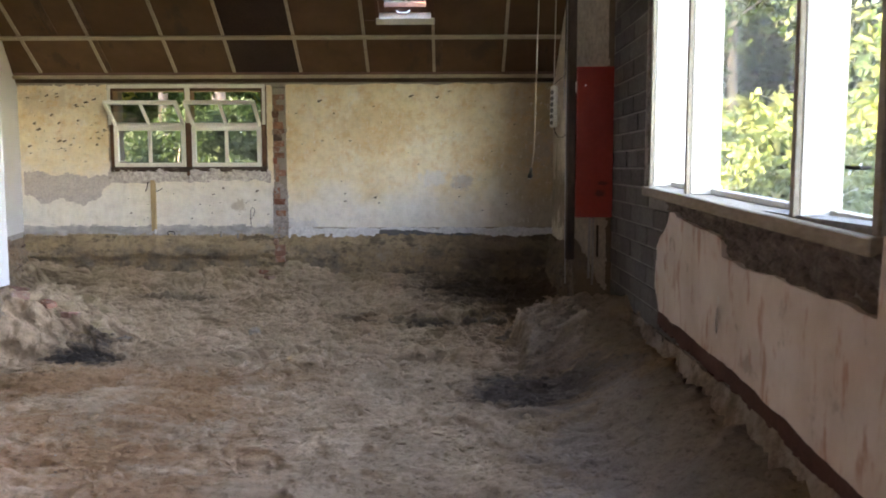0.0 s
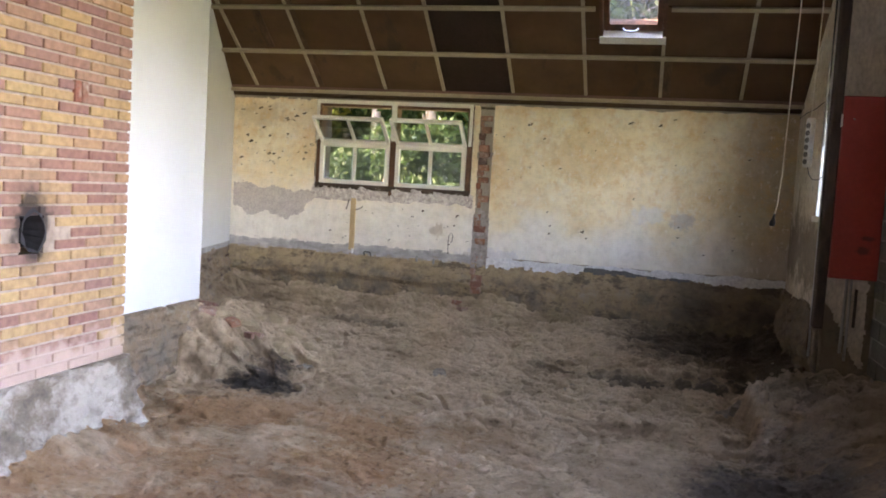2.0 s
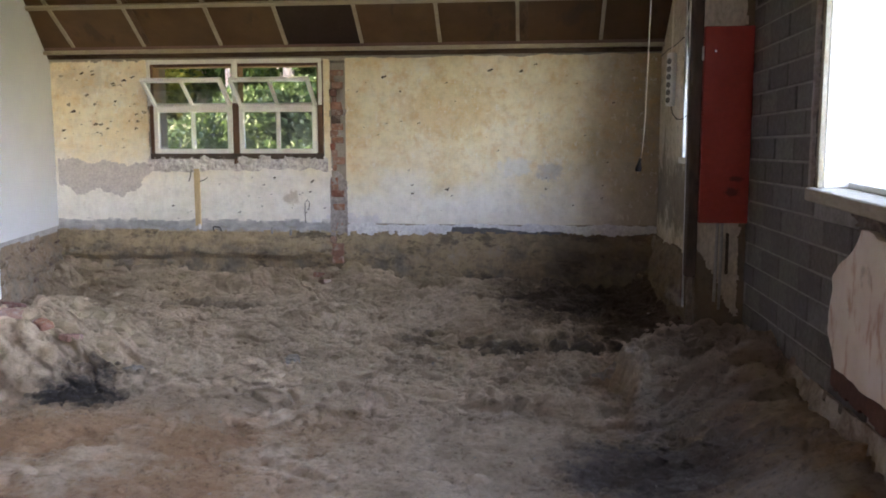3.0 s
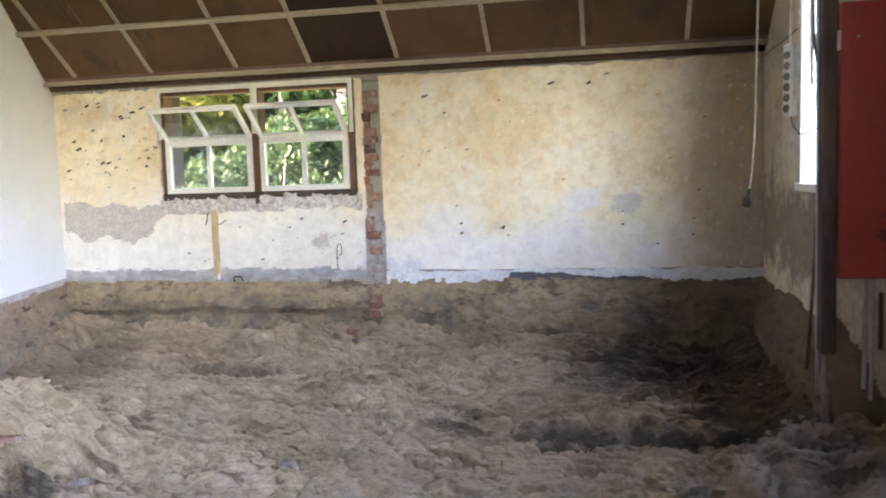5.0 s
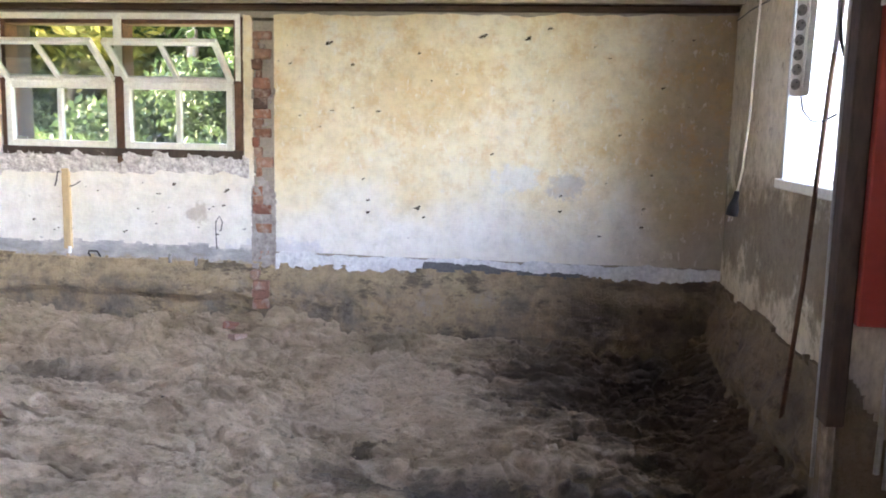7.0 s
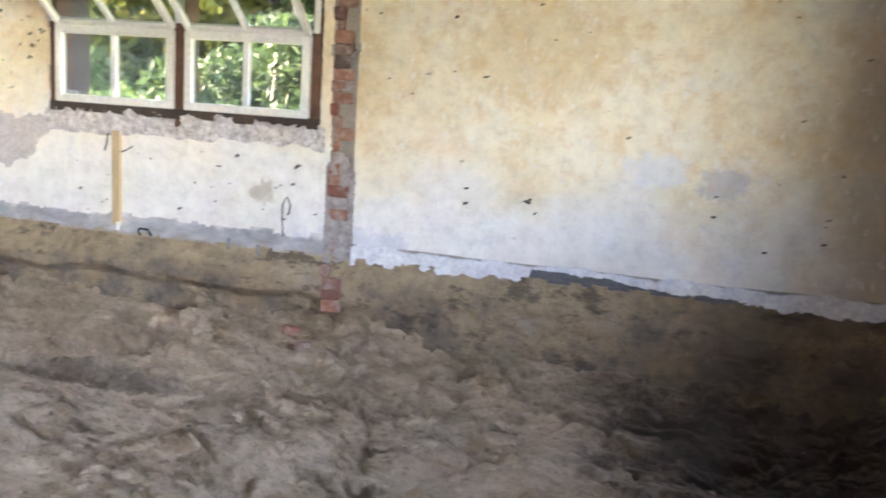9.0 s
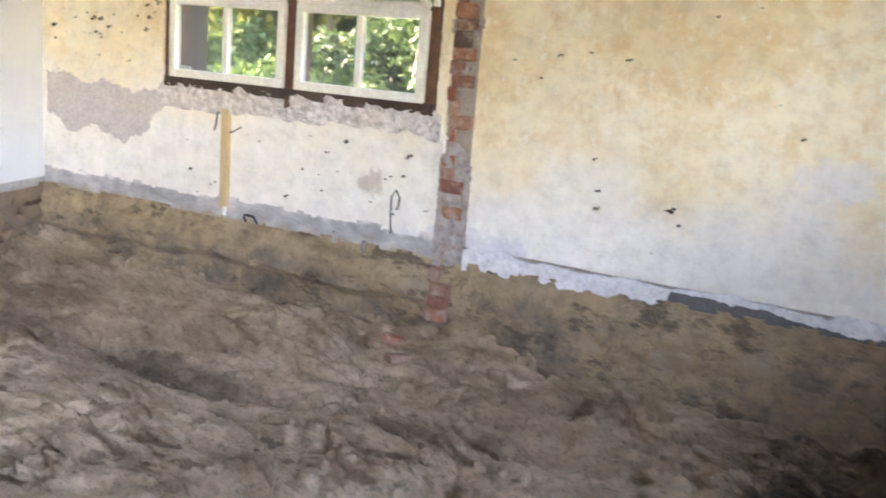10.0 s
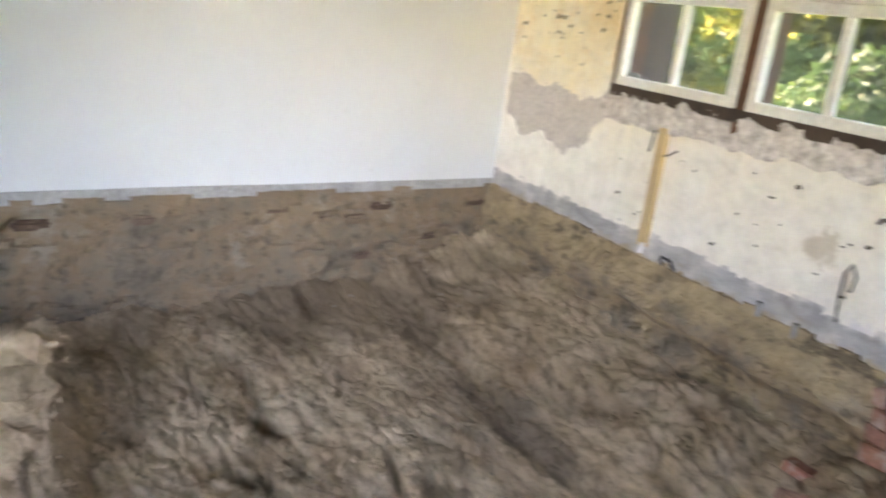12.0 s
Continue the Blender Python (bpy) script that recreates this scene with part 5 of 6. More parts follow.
# pole and loose cables by the small window
pole = tagged(base("dark_pole", (4.80, -1.78, -0.45)), "thin dark wooden pole leaning by the small window", "pole")
part("shaft", tube([(4.80, -1.80, -0.5), (4.815, -1.95, 0.32), (4.825, -2.04, 1.12), (4.83, -2.10, 1.45)], 0.010, 8), M_FRAME, pole, flat=False)
cab = tagged(base("cable_bundle", (4.65, -2.7, 1.2)), "grey and black cables stapled beside the timber post", "cable")
part("black_cable", tube([(4.80, -2.3, 1.26), (4.79, -2.33, 1.22), (4.76, -2.38, 1.20), (4.72, -2.46, 1.24), (4.68, -2.54, 1.36), (4.665, -2.565, 1.6), (4.66, -2.6, 2.6)], 0.006, 8), M_BLACK, cab, flat=False)
part("white_tube", tube([(4.645, -2.65, 1.18), (4.642, -2.66, 1.4), (4.640, -2.67, 1.52), (4.648, -2.68, 1.60), (4.66, -2.68, 1.66), (4.668, -2.66, 2.4)], 0.006, 8), M_CONDUIT, cab, flat=False)
part("grey_cable", tube([(4.655, -2.745, -0.2), (4.652, -2.74, 0.5), (4.650, -2.74, 1.2), (4.652, -2.74, 2.6)], 0.007, 8), M_CONDUIT, cab, flat=False)

wr = tagged(base("wall_wire", (4.87, -0.6, 1.62)), "thin dark wire stapled along the plaster under the ceiling", "wire")
part("wire", tube([(4.872, -0.03, 1.615), (4.870, -0.4, 1.628), (4.871, -0.8, 1.622), (4.870, -1.22, 1.635)], 0.004, 6), M_BLACK, wr, flat=False)

# lath and wires on the far wall
lt = tagged(base("pine_lath", (0.42, -0.01, 0.0)), "raw pine lath fixed upright to the plaster", "lath")
part("strip", boxes((0.385, 0.44, -0.03, -0.001, 0.02, 0.585), bevel=0.003), M_PIPEWOOD, lt)
part("wire", tube([(0.385, -0.02, 0.57), (0.36, -0.03, 0.56), (0.345, -0.02, 0.50), (0.325, -0.012, 0.46)], 0.005, 6), M_BLACK, lt, "bent black wire")
part("wire", tube([(0.44, -0.02, 0.46), (0.48, -0.03, 0.47), (0.52, -0.015, 0.50)], 0.004, 6), M_BLACK, lt, "bent black wire")
part("pipe_stub", tube([(0.43, -0.035, -0.01), (0.43, -0.03, 0.04)], 0.012, 10), M_SKIRT, lt, "white pipe stub")
wl = tagged(base("wire_loop", (1.53, -0.005, 0.2)), "thin dark wire loop sticking out of the plaster", "wire")
part("loop", tube([(1.50, -0.004, 0.06), (1.50, -0.02, 0.16), (1.505, -0.03, 0.25), (1.53, -0.03, 0.29), (1.55, -0.025, 0.25), (1.535, -0.012, 0.19), (1.52, -0.003, 0.185)], 0.004, 6), M_BLACK, wl)
br = tagged(base("iron_bracket", (0.60, -0.005, 0.0)), "small dark iron bracket stuck in the grey plinth", "bracket")
part("staple", tube([(0.565, 0.0, -0.035), (0.563, -0.022, -0.005), (0.568, -0.024, 0.012), (0.632, -0.024, 0.010), (0.638, -0.022, -0.005), (0.638, 0.0, -0.03)], 0.007, 6), M_BLACK, br)
for x, z in ((1.16, 0.0), (1.35, -0.02)):
    st = tagged(base("pipe_stub", (x, -0.005, z)), "short cut pipe end at the old floor level", "pipe", group="cut pipe ends")
    part("pipe", tube([(x, -0.006, z - 0.05), (x, -0.014, z - 0.01), (x + 0.004, -0.016, z + 0.012)], 0.012, 10), M_CUTPIPE, st)


# ragged nail holes and chips in the plaster
rng = random.Random(4)
CHIPS = [(2.562, 0.35, 0.022), (2.56, 0.43, 0.02), (3.842, 0.40, 0.018), (3.84, 0.5, 0.012), (2.90, 0.39, 0.03), (2.94, 0.33, 0.016), (3.306, 1.51, 0.035), (3.60, 1.50, 0.028), (2.29, 1.46, 0.03), (3.73, 1.56, 0.02), (2.45, 1.32, 0.018),
         (-0.62, 1.22, 0.03), (-0.40, 1.25, 0.03), (-0.30, 1.45, 0.035), (-0.18, 1.05, 0.03), (-0.2, 0.98, 0.03), (-0.19, 1.12, 0.025), (-0.85, 1.15, 0.04), (-0.5, 0.98, 0.022), (2.63, 1.02, 0.02), (4.45, 1.2, 0.02), (4.2, 0.9, 0.015)]
CHIPS += [(rng.uniform(0.05, 1.70), rng.uniform(0.12, 0.54), rng.uniform(0.008, 0.024)) for _ in range(26)] + [(rng.uniform(-1.0, -0.1), rng.uniform(0.85, 1.55), rng.uniform(0.012, 0.035)) for _ in range(26)] + [(rng.uniform(2.0, 4.7), rng.uniform(0.15, 1.55), rng.uniform(0.006, 0.018)) for _ in range(26)]
for x, z, r in CHIPS:
    bm = bmesh.new()
    n = 11
    ringv = [bm.verts.new((x + math.cos(2 * math.pi * i / n) * r * rng.uniform(0.3, 1.15), -0.0065, z + math.sin(2 * math.pi * i / n + 0.5) * r * rng.uniform(0.15, 0.6))) for i in range(n)]
    mid = bm.verts.new((x, 0.002, z))
    for i in range(n):
        bm.faces.new((ringv[i], ringv[(i + 1) % n], mid))
    part("chip", bm, M_DARKWOOD, pr if x > 1.9 else pl)

# ---- loose rubble ----


def lump(r, seed, squash=0.7):
    bm = bmesh.new()
    bmesh.ops.create_icosphere(bm, subdivisions=2, radius=r)
    for v in bm.verts:
        k = 1 + 0.55 * noise.noise(v.co / r * 1.1 + Vector((seed * 3.1, 0, seed))) + 0.2 * noise.noise(v.co / r * 3 + Vector((0, seed, 5)))
        q = Vector((v.co.x * 1.25, v.co.y, v.co.z * squash)) * k
        cell = r * 0.38
        v.co = q.lerp(Vector((round(q.x / cell) * cell, round(q.y / cell) * cell, round(q.z / cell) * cell)), 0.55)
    return bm


def scatter(name, count, area, sizes, material, seed, label):
    """Small clods and stones as one heap of stuff, half sunk in the earth."""
    r = np.random.RandomState(seed)
    protos = []
    for k in range(6):
        bm = bmesh.new()
        bmesh.ops.create_icosphere(bm, subdivisions=1, radius=1)
        for v in bm.verts:
            v.co *= 1 + 0.5 * noise.noise(v.co * 1.3 + Vector((k * 5.0 + seed, 1, 2)))
        bm.verts.ensure_lookup_table()
        protos.append((np.array([v.co[:] for v in bm.verts]), np.array([[v.index for v in f.verts] for f in bm.faces])))
        bm.free()
    xs, ys = area(r, count)
    zs = ground_height(xs, ys)
    V, F, off = [], [], 0
    for k in range(count):
        pv, pf = protos[k % 6]
        s = sizes[0] + (sizes[1] - sizes[0]) * r.rand() ** 3
        a = r.rand() * 6.28
        sc = s * np.array([1 + 0.5 * r.rand(), 1.0, 0.55 + 0.3 * r.rand()])
        q = pv * sc
        V.append(np.stack([q[:, 0] * math.cos(a) - q[:, 1] * math.sin(a) + xs[k], q[:, 0] * math.sin(a) + q[:, 1] * math.cos(a) + ys[k], q[:, 2] + zs[k] + s * 0.1], 1))
        F.append(pf + off)
        off += len(pv)
    me = raw_mesh(name, np.concatenate(V), np.concatenate(F), material)
    return tagged(new(name, me), label, "rubble", kind="stuff")


scatter("earth_clods", 9000, lambda r, n: (r.uniform(-0.9, 4.8, n), r.uniform(-8.0, -0.15, n)), (0.005, 0.03), M_DIRT, 3, "loose clods and crumbs of grey-brown earth")
scatter("earth_crumbs", 14000, lambda r, n: (r.uniform(-0.9, 4.8, n), r.uniform(-6.6, -0.15, n)), (0.003, 0.018), M_DIRT, 13, "fine loose crumbs of brown earth")
scatter("pale_pebbles", 700, lambda r, n: (r.uniform(-0.9, 4.8, n), r.uniform(-8.0, -0.15, n)), (0.003, 0.010), M_RUBBLE, 5, "pale mortar crumbs strewn on the earth")
scatter("footing_rubble", 240, lambda r, n: (0.38 + 1.0 * r.rand(n) ** 1.4, r.uniform(-3.55, -2.65, n)), (0.008, 0.036), M_DIRT, 7, "pale broken mortar and stone on the old footing")
scatter("mound_rubble", 260, lambda r, n: (r.uniform(4.1, 4.95, n), r.uniform(-3.7, -2.7, n)), (0.008, 0.03), M_DIRT, 9, "broken mortar lumps on the earth block")
rng = random.Random(11)
STONES = [(0.62, -3.30, 0.08), (0.85, -3.20, 0.09), (1.0, -3.05, 0.08), (1.15, -3.25, 0.07), (0.60, -2.66, 0.09), (0.78, -2.68, 0.10), (0.95, -2.70, 0.08), (0.70, -2.85, 0.09), (1.12, -2.78, 0.07), (4.2, -2.86, 0.09), (4.25, -3.1, 0.08), (4.45, -2.85, 0.07), (1.35, -3.35, 0.06), (3.1, -2.55, 0.05), (2.2, -2.9, 0.045)]
for k, (x, y, r) in enumerate(STONES):
    st = part("stone", lump(r, k + 1), M_DIRT if x < 1.2 else M_FOUND_GREY, None)
    st.location = (x, y, float(ground_height(np.array([x]), np.array([y]))[0]) - r * 0.12)
    tagged(st, "pale broken lump of mortar and stone", "stone", group="rubble lumps")
for k, (x, y, a) in enumerate(((0.60, -3.36, 20), (0.78, -3.34, -35), (0.92, -3.28, 70), (1.69, -0.22, 15), (1.77, -0.33, 60), (0.52, -3.22, 5))):
    bm = boxes((-0.10, 0.10, -0.05, 0.05, -0.027, 0.027), bevel=0.008)
    for v in bm.verts:
        v.co += Vector((noise.noise(v.co * 20 + Vector((k, 0, 0))), noise.noise(v.co * 20 + Vector((0, k, 3))), 0)) * 0.012
    b = part("loose_brick", bm, M_REDBRICK)
    b.matrix_basis = pose(x, y, float(ground_height(np.array([x]), np.array([y]))[0]) + 0.012, 12 - 5 * k, 8, a) @ Matrix.Diagonal((0.62, 0.8, 0.8, 1))
    tagged(b, "broken old red brick lying in the rubble", "brick", group="loose bricks")

# ---- garden ----
gr = bmesh.new()
for x0, x1, y0, y1 in ((-400, XL - 0.3, -400, 400), (XR + 0.3, 400, -400, 400), (XL - 0.3, XR + 0.3, FAR_T, 400), (XL - 0.3, XR + 0.3, -400, YB - 0.3)):
    v = [gr.verts.new(p) for p in ((x0, y0, -0.25), (x1, y0, -0.25), (x1, y1, -0.25), (x0, y1, -0.25))]
    gr.faces.new(v)
tagged(part("ground", gr, M_GRASS), "green garden lawn around the house", "lawn", kind="structure")


def leaves(count, centres, spread, size, seed, squash=0.8):
    """Leaf blades in clumps; vertices and faces."""
    r = np.random.RandomState(seed)
    c = np.asarray(centres)[r.randint(0, len(centres), count)]
    d = r.normal(size=(count, 3))
    d *= (spread * r.rand(count) ** 0.4 / np.linalg.norm(d, axis=1))[:, None]
    p = c + d * np.array([1, 1, squash])
    a = r.normal(size=(count, 3))
    a /= np.linalg.norm(a, axis=1)[:, None]
    b = np.cross(a, r.normal(size=(count, 3)))
    b /= np.linalg.norm(b, axis=1)[:, None]
    s = size * (0.6 + 0.8 * r.rand(count))[:, None]
    nrm = np.cross(a, b)
    V = np.stack([p - a * s, p + b * s * 0.45 + nrm * s * 0.1, p + a * s, p - b * s * 0.45 + nrm * s * 0.1], 1).reshape(-1, 3)
    F = np.arange(count * 4).reshape(-1, 4)
    return V, F


def tree(at, height, crown, material, seed, trunk=0.16, label="tall leafy garden tree"):
    rnd = random.Random(seed)
    t = tagged(base("tree", at), label, "tree", group="garden trees")
    x, y, z = at
    lean = Vector((rnd.uniform(-0.3, 0.3), rnd.uniform(-0.3, 0.3), 0))
    axis = [Vector(at) + lean * (k / 6) ** 2 * height * 0.2 + Vector((0, 0, height * 0.85 * k / 6 - (0.1 if k == 0 else 0))) for k in range(7)]
    tr = tube(axis, trunk, 10, 0.03)
    tips = []
    limbs = [tr]
    for k in range(9):
        f = rnd.uniform(0.35, 0.95)
        a0 = axis[0].lerp(axis[-1], f)
        ang = k * 2.4 + rnd.random()
        out = Vector((math.cos(ang), math.sin(ang), rnd.uniform(0.2, 0.8))).normalized() * crown * rnd.uniform(0.6, 1.0)
        limbs.append(tube([a0, a0 + out * 0.5 + Vector((0, 0, 0.1)), a0 + out], trunk * 0.35 * (1.2 - f), 6, 0.01))
        tips += [a0 + out, a0 + out * 0.6]
    tips += [axis[-1], axis[-2]]
    part("trunk", merged(limbs), M_BARK, t, flat=False)
    V, F = leaves(4200, [p[:] for p in tips], crown * 0.55, 0.10, seed)
    part("crown", raw_mesh("crown", V, F, material), material, t)
    return t


def bush(at, size, material, seed, count=2600, leaf=0.06, label="dense green garden shrub", flowers=0):
    rnd = random.Random(seed)
    b = tagged(base("shrub", at), label, "shrub", group="garden shrubs")
    cs = [(at[0] + rnd.uniform(-1, 1) * size[0], at[1] + rnd.uniform(-1, 1) * size[1], at[2] + rnd.uniform(0.15, 0.9) * size[2]) for _ in range(14)]
    V, F = leaves(count, cs, min(size) * 0.55, leaf, seed)
    V[:, 2] = np.maximum(V[:, 2], at[2])
    part("foliage", raw_mesh("foliage", V, F, material), material, b)
    part("stems", merged([tube([(at[0], at[1], at[2] - 0.05), ((at[0] + c[0]) / 2, (at[1] + c[1]) / 2, (at[2] + c[2]) / 2 + 0.1), c], 0.02, 6, 0.006) for c in cs[:8]]), M_BARK, b)
    if flowers:
        V, F = leaves(flowers, cs, min(size) * 0.62, leaf * 0.8, seed + 1)
        V[:, 2] = np.maximum(V[:, 2], at[2])
        tagged(part("flowers", raw_mesh("flowers", V, F, M_FLOWER), M_FLOWER, b), kind="stuff")
    return b


G = -0.25
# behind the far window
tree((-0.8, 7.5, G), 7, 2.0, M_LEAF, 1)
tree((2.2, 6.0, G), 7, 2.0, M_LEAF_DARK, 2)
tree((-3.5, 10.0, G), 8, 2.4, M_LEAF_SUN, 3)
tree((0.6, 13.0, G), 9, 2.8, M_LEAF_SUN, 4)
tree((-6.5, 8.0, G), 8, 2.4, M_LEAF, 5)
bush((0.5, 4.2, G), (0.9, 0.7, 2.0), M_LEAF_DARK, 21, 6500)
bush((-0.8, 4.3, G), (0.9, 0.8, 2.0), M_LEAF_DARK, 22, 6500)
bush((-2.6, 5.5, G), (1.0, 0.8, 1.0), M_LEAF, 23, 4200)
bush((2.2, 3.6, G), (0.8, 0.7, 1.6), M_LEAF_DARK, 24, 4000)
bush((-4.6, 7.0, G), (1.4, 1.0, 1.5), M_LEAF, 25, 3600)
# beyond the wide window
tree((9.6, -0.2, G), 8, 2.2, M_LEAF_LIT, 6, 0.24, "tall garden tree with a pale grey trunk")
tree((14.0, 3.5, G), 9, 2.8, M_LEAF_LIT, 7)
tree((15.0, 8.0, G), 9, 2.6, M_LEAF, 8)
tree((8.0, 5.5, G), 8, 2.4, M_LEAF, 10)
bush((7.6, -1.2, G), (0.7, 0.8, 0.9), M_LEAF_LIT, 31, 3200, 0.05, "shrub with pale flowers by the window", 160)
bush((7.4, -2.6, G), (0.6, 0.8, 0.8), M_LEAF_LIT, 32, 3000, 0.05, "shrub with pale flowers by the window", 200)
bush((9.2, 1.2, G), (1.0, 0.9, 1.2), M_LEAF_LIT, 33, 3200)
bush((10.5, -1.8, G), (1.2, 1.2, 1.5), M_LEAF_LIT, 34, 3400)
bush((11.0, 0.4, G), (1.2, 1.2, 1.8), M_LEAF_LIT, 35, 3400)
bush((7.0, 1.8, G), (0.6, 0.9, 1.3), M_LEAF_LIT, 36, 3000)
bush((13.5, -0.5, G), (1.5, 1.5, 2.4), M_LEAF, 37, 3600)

# the wood that closes the garden to the north and east


def wood(name, stretches, count, material, seed, leaf=0.17):
    r = np.random.RandomState(seed)
    cs = []
    for x0, x1, y0, y1, top, n in stretches:
        for _ in range(n):
            cs.append((r.uniform(x0, x1), r.uniform(y0, y1), G + top * r.rand() ** 0.8))
    V, F = leaves(count, cs, 0.85, leaf, seed)
    V[:, 2] = np.maximum(V[:, 2], G)
    return tagged(new(name, raw_mesh(name, V, F, material)), "dense backlit wood at the end of the garden", "wood", kind="stuff")


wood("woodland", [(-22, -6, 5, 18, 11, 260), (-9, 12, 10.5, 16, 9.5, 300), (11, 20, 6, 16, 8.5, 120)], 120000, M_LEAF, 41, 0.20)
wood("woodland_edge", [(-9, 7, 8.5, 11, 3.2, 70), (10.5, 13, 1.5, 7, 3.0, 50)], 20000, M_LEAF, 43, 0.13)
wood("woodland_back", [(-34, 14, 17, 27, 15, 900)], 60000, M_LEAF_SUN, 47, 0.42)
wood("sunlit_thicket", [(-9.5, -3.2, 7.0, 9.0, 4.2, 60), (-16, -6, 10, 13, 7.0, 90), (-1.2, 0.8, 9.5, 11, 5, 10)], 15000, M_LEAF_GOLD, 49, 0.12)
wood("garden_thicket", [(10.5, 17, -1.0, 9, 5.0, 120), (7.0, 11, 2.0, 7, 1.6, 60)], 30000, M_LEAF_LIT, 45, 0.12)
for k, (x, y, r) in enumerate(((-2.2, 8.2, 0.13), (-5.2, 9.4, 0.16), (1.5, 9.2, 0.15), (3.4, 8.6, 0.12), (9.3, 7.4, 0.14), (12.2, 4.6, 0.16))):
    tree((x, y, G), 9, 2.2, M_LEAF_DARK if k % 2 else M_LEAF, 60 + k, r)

# far line of trees round the garden, beyond the wood
M_FARTREES = simple("far_foliage", (0.018, 0.034, 0.009), (0.06, 0.075, 0.018), 2.2, 0.9, depth=0.3, fine=0.5)
V, F = [], []
arc, layers = np.radians(np.linspace(-35, 200, 236)), np.linspace(0, 1, 12)
top = 11 + 3.5 * fbm(arc * 40, arc * 0, 4.0, 4, 151)
for k, a in enumerate(arc):
    for q in layers:
        rr = 56 + 2.0 * float(fbm(a * 56, q * 12, 2.5, 4, 152)) + 3.0 * q * q
        V.append((2 + rr * math.cos(a), rr * math.sin(a) - 4, G + q * top[k]))
for k in range(len(arc) - 1):
    for m in range(11):
        F.append((k * 12 + m, k * 12 + m + 1, (k + 1) * 12 + m + 1, (k + 1) * 12 + m))
tagged(new("backdrop", raw_mesh("backdrop", V, F, M_FARTREES, True)), "far dense line of trees round the garden", "backdrop", kind="structure")

# ---- masonry pieces ----
# chimney breast of yellow brick
BXF, BY1, BZ0 = 0.97, -4.86, -0.20
tagged(part("chimney_breast_footing", sheet("chimney_breast_footing", lambda u, v, w: (BXF + 0.0 - w, u, v), np.concatenate([np.arange(YB, -6.8, 0.08), np.arange(-6.8, BY1 + 0.06, 0.022)]), steps(-0.8, BZ0 + 0.02, 0.022), lambda u, v: v < BZ0 + 0.01 * fbm(u, v, 0.1, 2, 5), 0.25, M_RUBBLE,
       lambda u, v: 0.02 + 0.06 * smooth(BZ0 - 0.02, BZ0 - 0.4, v) + 0.06 * fbm(u, v, 0.28, 5, 6, 0.68) + 0.05 * (clods(u, v * 1.5, 0.10, 7) - 0.4) + 0.03 * fbm(u, v, 0.06, 3, 8)), M_RUBBLE), "crumbling grey footing under the brick wall", "foundation", kind="structure")
hy0, hy1, hz0, hz1 = -5.54 - 0.075, -5.54 + 0.075, 0.47 - 0.10, 0.47 + 0.10
cb = tagged(part("chimney_breast", boxes((XL, BXF - 0.17, YB, BY1 - 0.012, BZ0, 4.0), (BXF - 0.17, BXF - 0.012, YB, hy0, BZ0, 4.0), (BXF - 0.17, BXF - 0.012, hy1, BY1 - 0.012, BZ0, 4.0),
            (BXF - 0.17, BXF - 0.012, hy0, hy1, BZ0, hz0), (BXF - 0.17, BXF - 0.012, hy0, hy1, hz1, 4.0)), M_MORTAR), "yellow and red brick wall with a sooty flue hole", "brick wall", kind="structure")
COURSE, LEN, JOINT = 0.0525, 0.215, 0.011
HOLE = (-5.54, 0.47, 0.062, 0.085)
full = mesh_of(boxes((-0.06, 0.0, -LEN / 2 + JOINT / 2, LEN / 2 - JOINT / 2, JOINT / 2, COURSE - JOINT / 2), bevel=0.003), "brick", M_YELLOW)
half = mesh_of(boxes((-0.06, 0.0, -LEN / 4 + JOINT / 2, LEN / 4 - JOINT / 2, JOINT / 2, COURSE - JOINT / 2), bevel=0.003), "half_brick", M_YELLOW)
rng = random.Random(8)
rest, near = [], 0
for c in range(int((3.4 - BZ0) / COURSE)):
    z = BZ0 + c * COURSE
    y = BY1
    first = True
    while y > -8.6:
        use_half = first and c % 2
        ln = LEN / 2 if use_half else LEN
        mid = y - ln / 2
        hit = ((mid - HOLE[0]) / (HOLE[2] * 0.8 + ln * 0.5)) ** 2 + ((z + COURSE / 2 - HOLE[1]) / (HOLE[3] * 0.9)) ** 2 < 1
        if not hit:
            if z < 1.9 and mid > -6.15 and near < 290:
                b = under(new("brick", half if use_half else full), cb)
                b.matrix_basis = Matrix.Translation((BXF + rng.uniform(-0.003, 0.003), mid, z))
                near += 1
            else:
                rest.append((mid, z, ln))
        y -= ln
        first = False
if rest:
    V, F = [], []
    for mid, z, ln in rest:
        o = len(V)
        a, b, lo, hi = mid - ln / 2 + JOINT / 2, mid + ln / 2 - JOINT / 2, z + JOINT / 2, z + COURSE - JOINT / 2
        V += [(BXF, a, lo), (BXF, b, lo), (BXF, b, hi), (BXF, a, hi), (BXF - 0.03, a, lo), (BXF - 0.03, b, lo), (BXF - 0.03, b, hi), (BXF - 0.03, a, hi)]
        F += [tuple(o + i for i in f) for f in ((0, 1, 2, 3), (0, 4, 5, 1), (1, 5, 6, 2), (2, 6, 7, 3), (3, 7, 4, 0))]
    tagged(part("brickwork", raw_mesh("brickwork", V, F, M_YELLOW_FAR), M_YELLOW_FAR, cb), kind="stuff")
soldier = mesh_of(boxes((-0.06, 0.0, -0.022, 0.022, 0.0, 0.10), bevel=0.003), "soldier_brick", M_REDBRICK)
for y in (-5.225, -5.275):
    under(new("brick", soldier), cb).matrix_basis = Matrix.Translation((BXF + 0.006, y, 1.065))
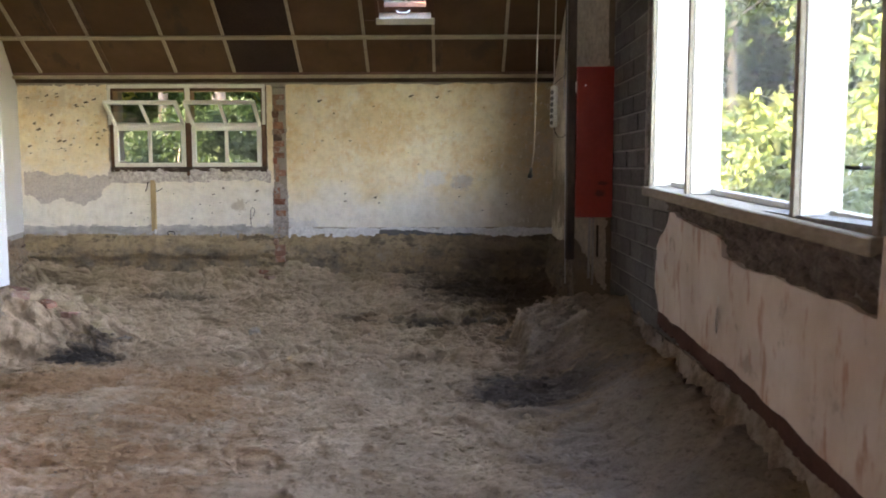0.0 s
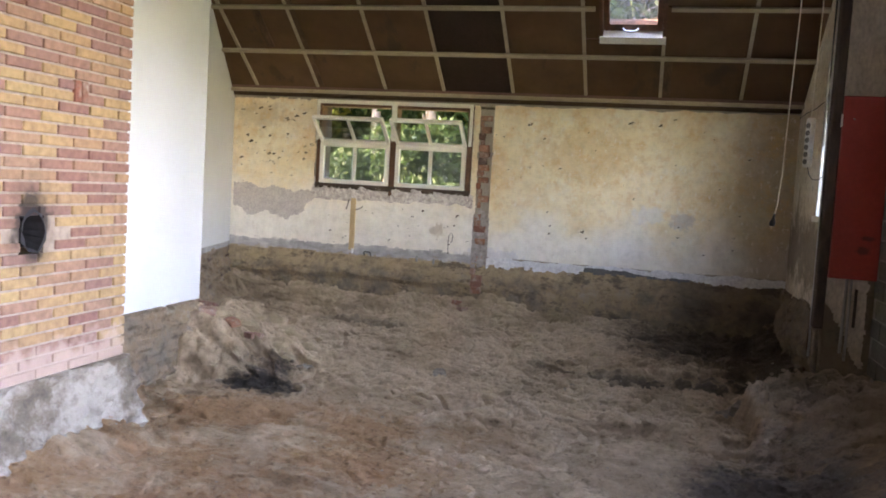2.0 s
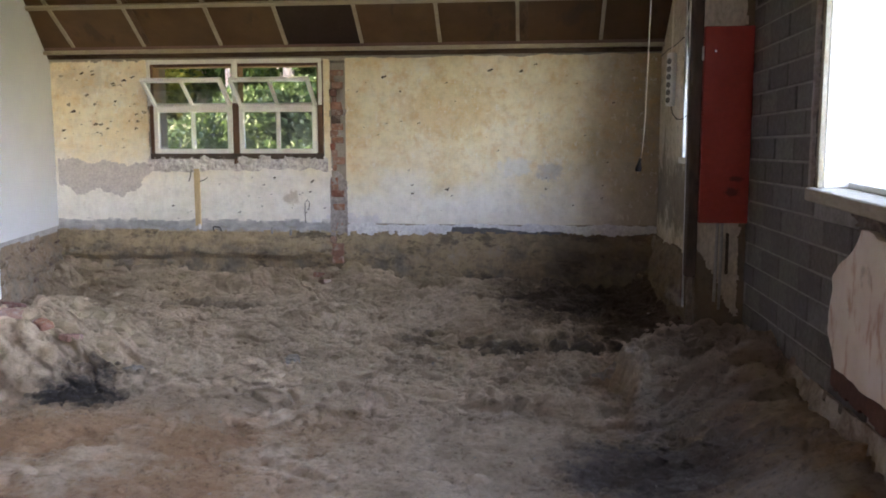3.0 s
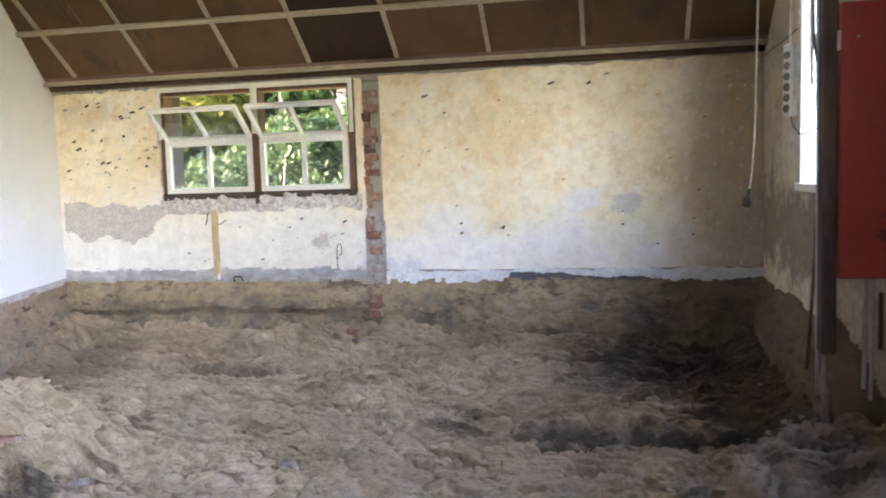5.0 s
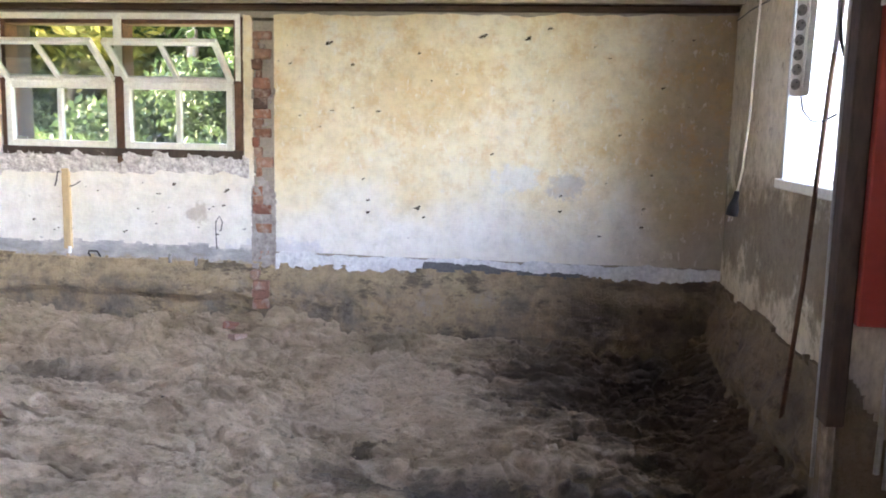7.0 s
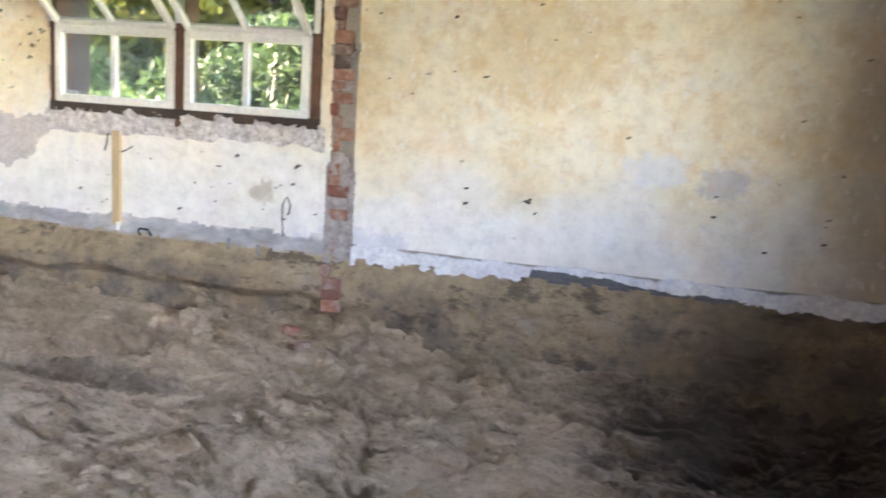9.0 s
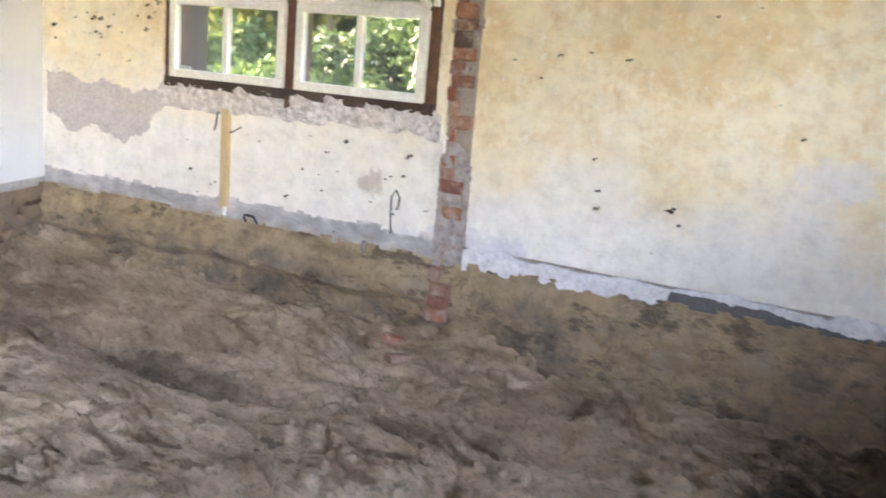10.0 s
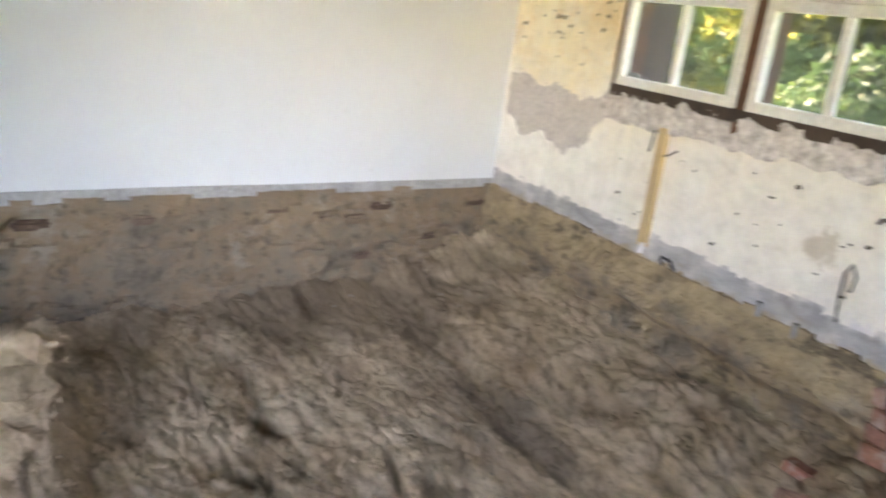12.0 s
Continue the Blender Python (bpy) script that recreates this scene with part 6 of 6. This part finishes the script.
# flue hole: a dark broken ring and its depth
bm = bmesh.new()
prev = None
for d, k in ((0.012, 1.22), (0.013, 1.02), (-0.15, 0.85)):
    ringv = [bm.verts.new((BXF + d - 0.012, HOLE[0] + math.cos(2 * math.pi * i / 16) * HOLE[2] * k * rng.uniform(0.85, 1.15), HOLE[1] + math.sin(2 * math.pi * i / 16) * HOLE[3] * k * rng.uniform(0.88, 1.1))) for i in range(16)]
    if prev:
        for i in range(16):
            bm.faces.new((prev[i], prev[(i + 1) % 16], ringv[(i + 1) % 16], ringv[i]))
    prev = ringv
bm.faces.new(prev)
part("flue_hole", bm, M_BLACK, cb, "sooty broken flue hole")

# grey blocks
BC, BL, BJ = 0.125, 0.33, 0.012
wall_e = bpy.data.objects["wall_east_near"]
rng = random.Random(5)
for c in range(18):
    z = -0.28 + c * BC
    y = -2.86 + (0 if c % 2 else BL / 2)
    while y > -4.75:
        a, b = max(y - BL, -4.75), min(y, STUB_Y0)
        if z + BC > BW[2] - 0.02:
            a = max(a, BW[1] + 0.004)
        if b - a > 0.05:
            bm = boxes((-0.006, 0.012, a + BJ / 2, b - BJ / 2, z + BJ / 2, z + BC - BJ / 2), bevel=0.004)
            o = part("block", bm, M_BLOCK, wall_e)
            o.matrix_basis = Matrix.Translation((XR + 0.0 + rng.uniform(-0.012, -0.006) + 0.018, 0, 0))
        y -= BL

# brick remains in the foundation of the white wall
rng = random.Random(15)
for c in range(5):
    z = -0.13 - c * 0.066
    y = -0.05 - rng.random() * 0.1
    while y > -3.1:
        if rng.random() < (0.85 if c == 0 else 0.18):
            d = rng.uniform(-0.004, 0.028)
            o = part("brick", boxes((-0.05, d, -0.105 * rng.uniform(0.5, 1.0), 0.10 * rng.uniform(0.6, 1.0), -0.024, 0.022), bevel=0.014, segments=2), M_FOUND_BRICK, fl)
            o.matrix_basis = pose(west_x(y) + 0.005 + 0.012 * c, y, z + rng.uniform(-0.006, 0.006), rng.uniform(-2, 2), 0, 15.1 + rng.uniform(-3, 3))
        y -= 0.225

# bared brick strip between the two plaster fields, smeared with old mortar
rng = random.Random(6)
z = -0.33
while z < 1.53:
    hgt = 0.0635 * rng.uniform(0.86, 1.12)
    a = 1.772 + rng.uniform(-0.014, 0.018)
    b = 1.894 + rng.uniform(-0.016, 0.008)
    spans = [(a, b)] if rng.random() < 0.6 else [(a, a + 0.5 * (b - a) + rng.uniform(-0.03, 0.03)), (a + 0.55 * (b - a) + 0.03, b)]
    for p, q in spans:
        if q - p < 0.03:
            continue
        bm = boxes((p, q, -0.010 + rng.uniform(-0.010, 0.014) - (0.08 if z < -0.09 else 0.0), 0.03, z + 0.0005, z + hgt - 0.0005), bevel=0.006)
        for v in bm.verts:
            v.co += Vector((noise.noise(v.co * 23), 0.8 * noise.noise(v.co * 31 + Vector((3, 0, 0))), noise.noise(v.co * 27 + Vector((0, 9, 0))))) * 0.008
        part("brick", bm, M_REDBRICK, part_far)
    z += hgt
us, vs = steps(1.752, 1.922, 0.009), steps(-0.10, 1.60, 0.009)
tagged(part("mortar_smear", sheet("mortar_smear", lambda u, v, w: (u, -0.0085 + w, v), us, vs,
       lambda u, v: fbm(u, v, 0.13, 4, 131, 0.65) + 0.75 * smooth(0.34, 0.2, np.abs(v - 0.17)) - 0.45 * smooth(0.45, 0.6, v) > 0.12, 0.03, M_SMEAR,
       lambda u, v: 0.010 * fbm(u, v, 0.05, 4, 133, 0.65)), M_SMEAR), "grey mortar smeared over bared red brick", "plaster", kind="structure")
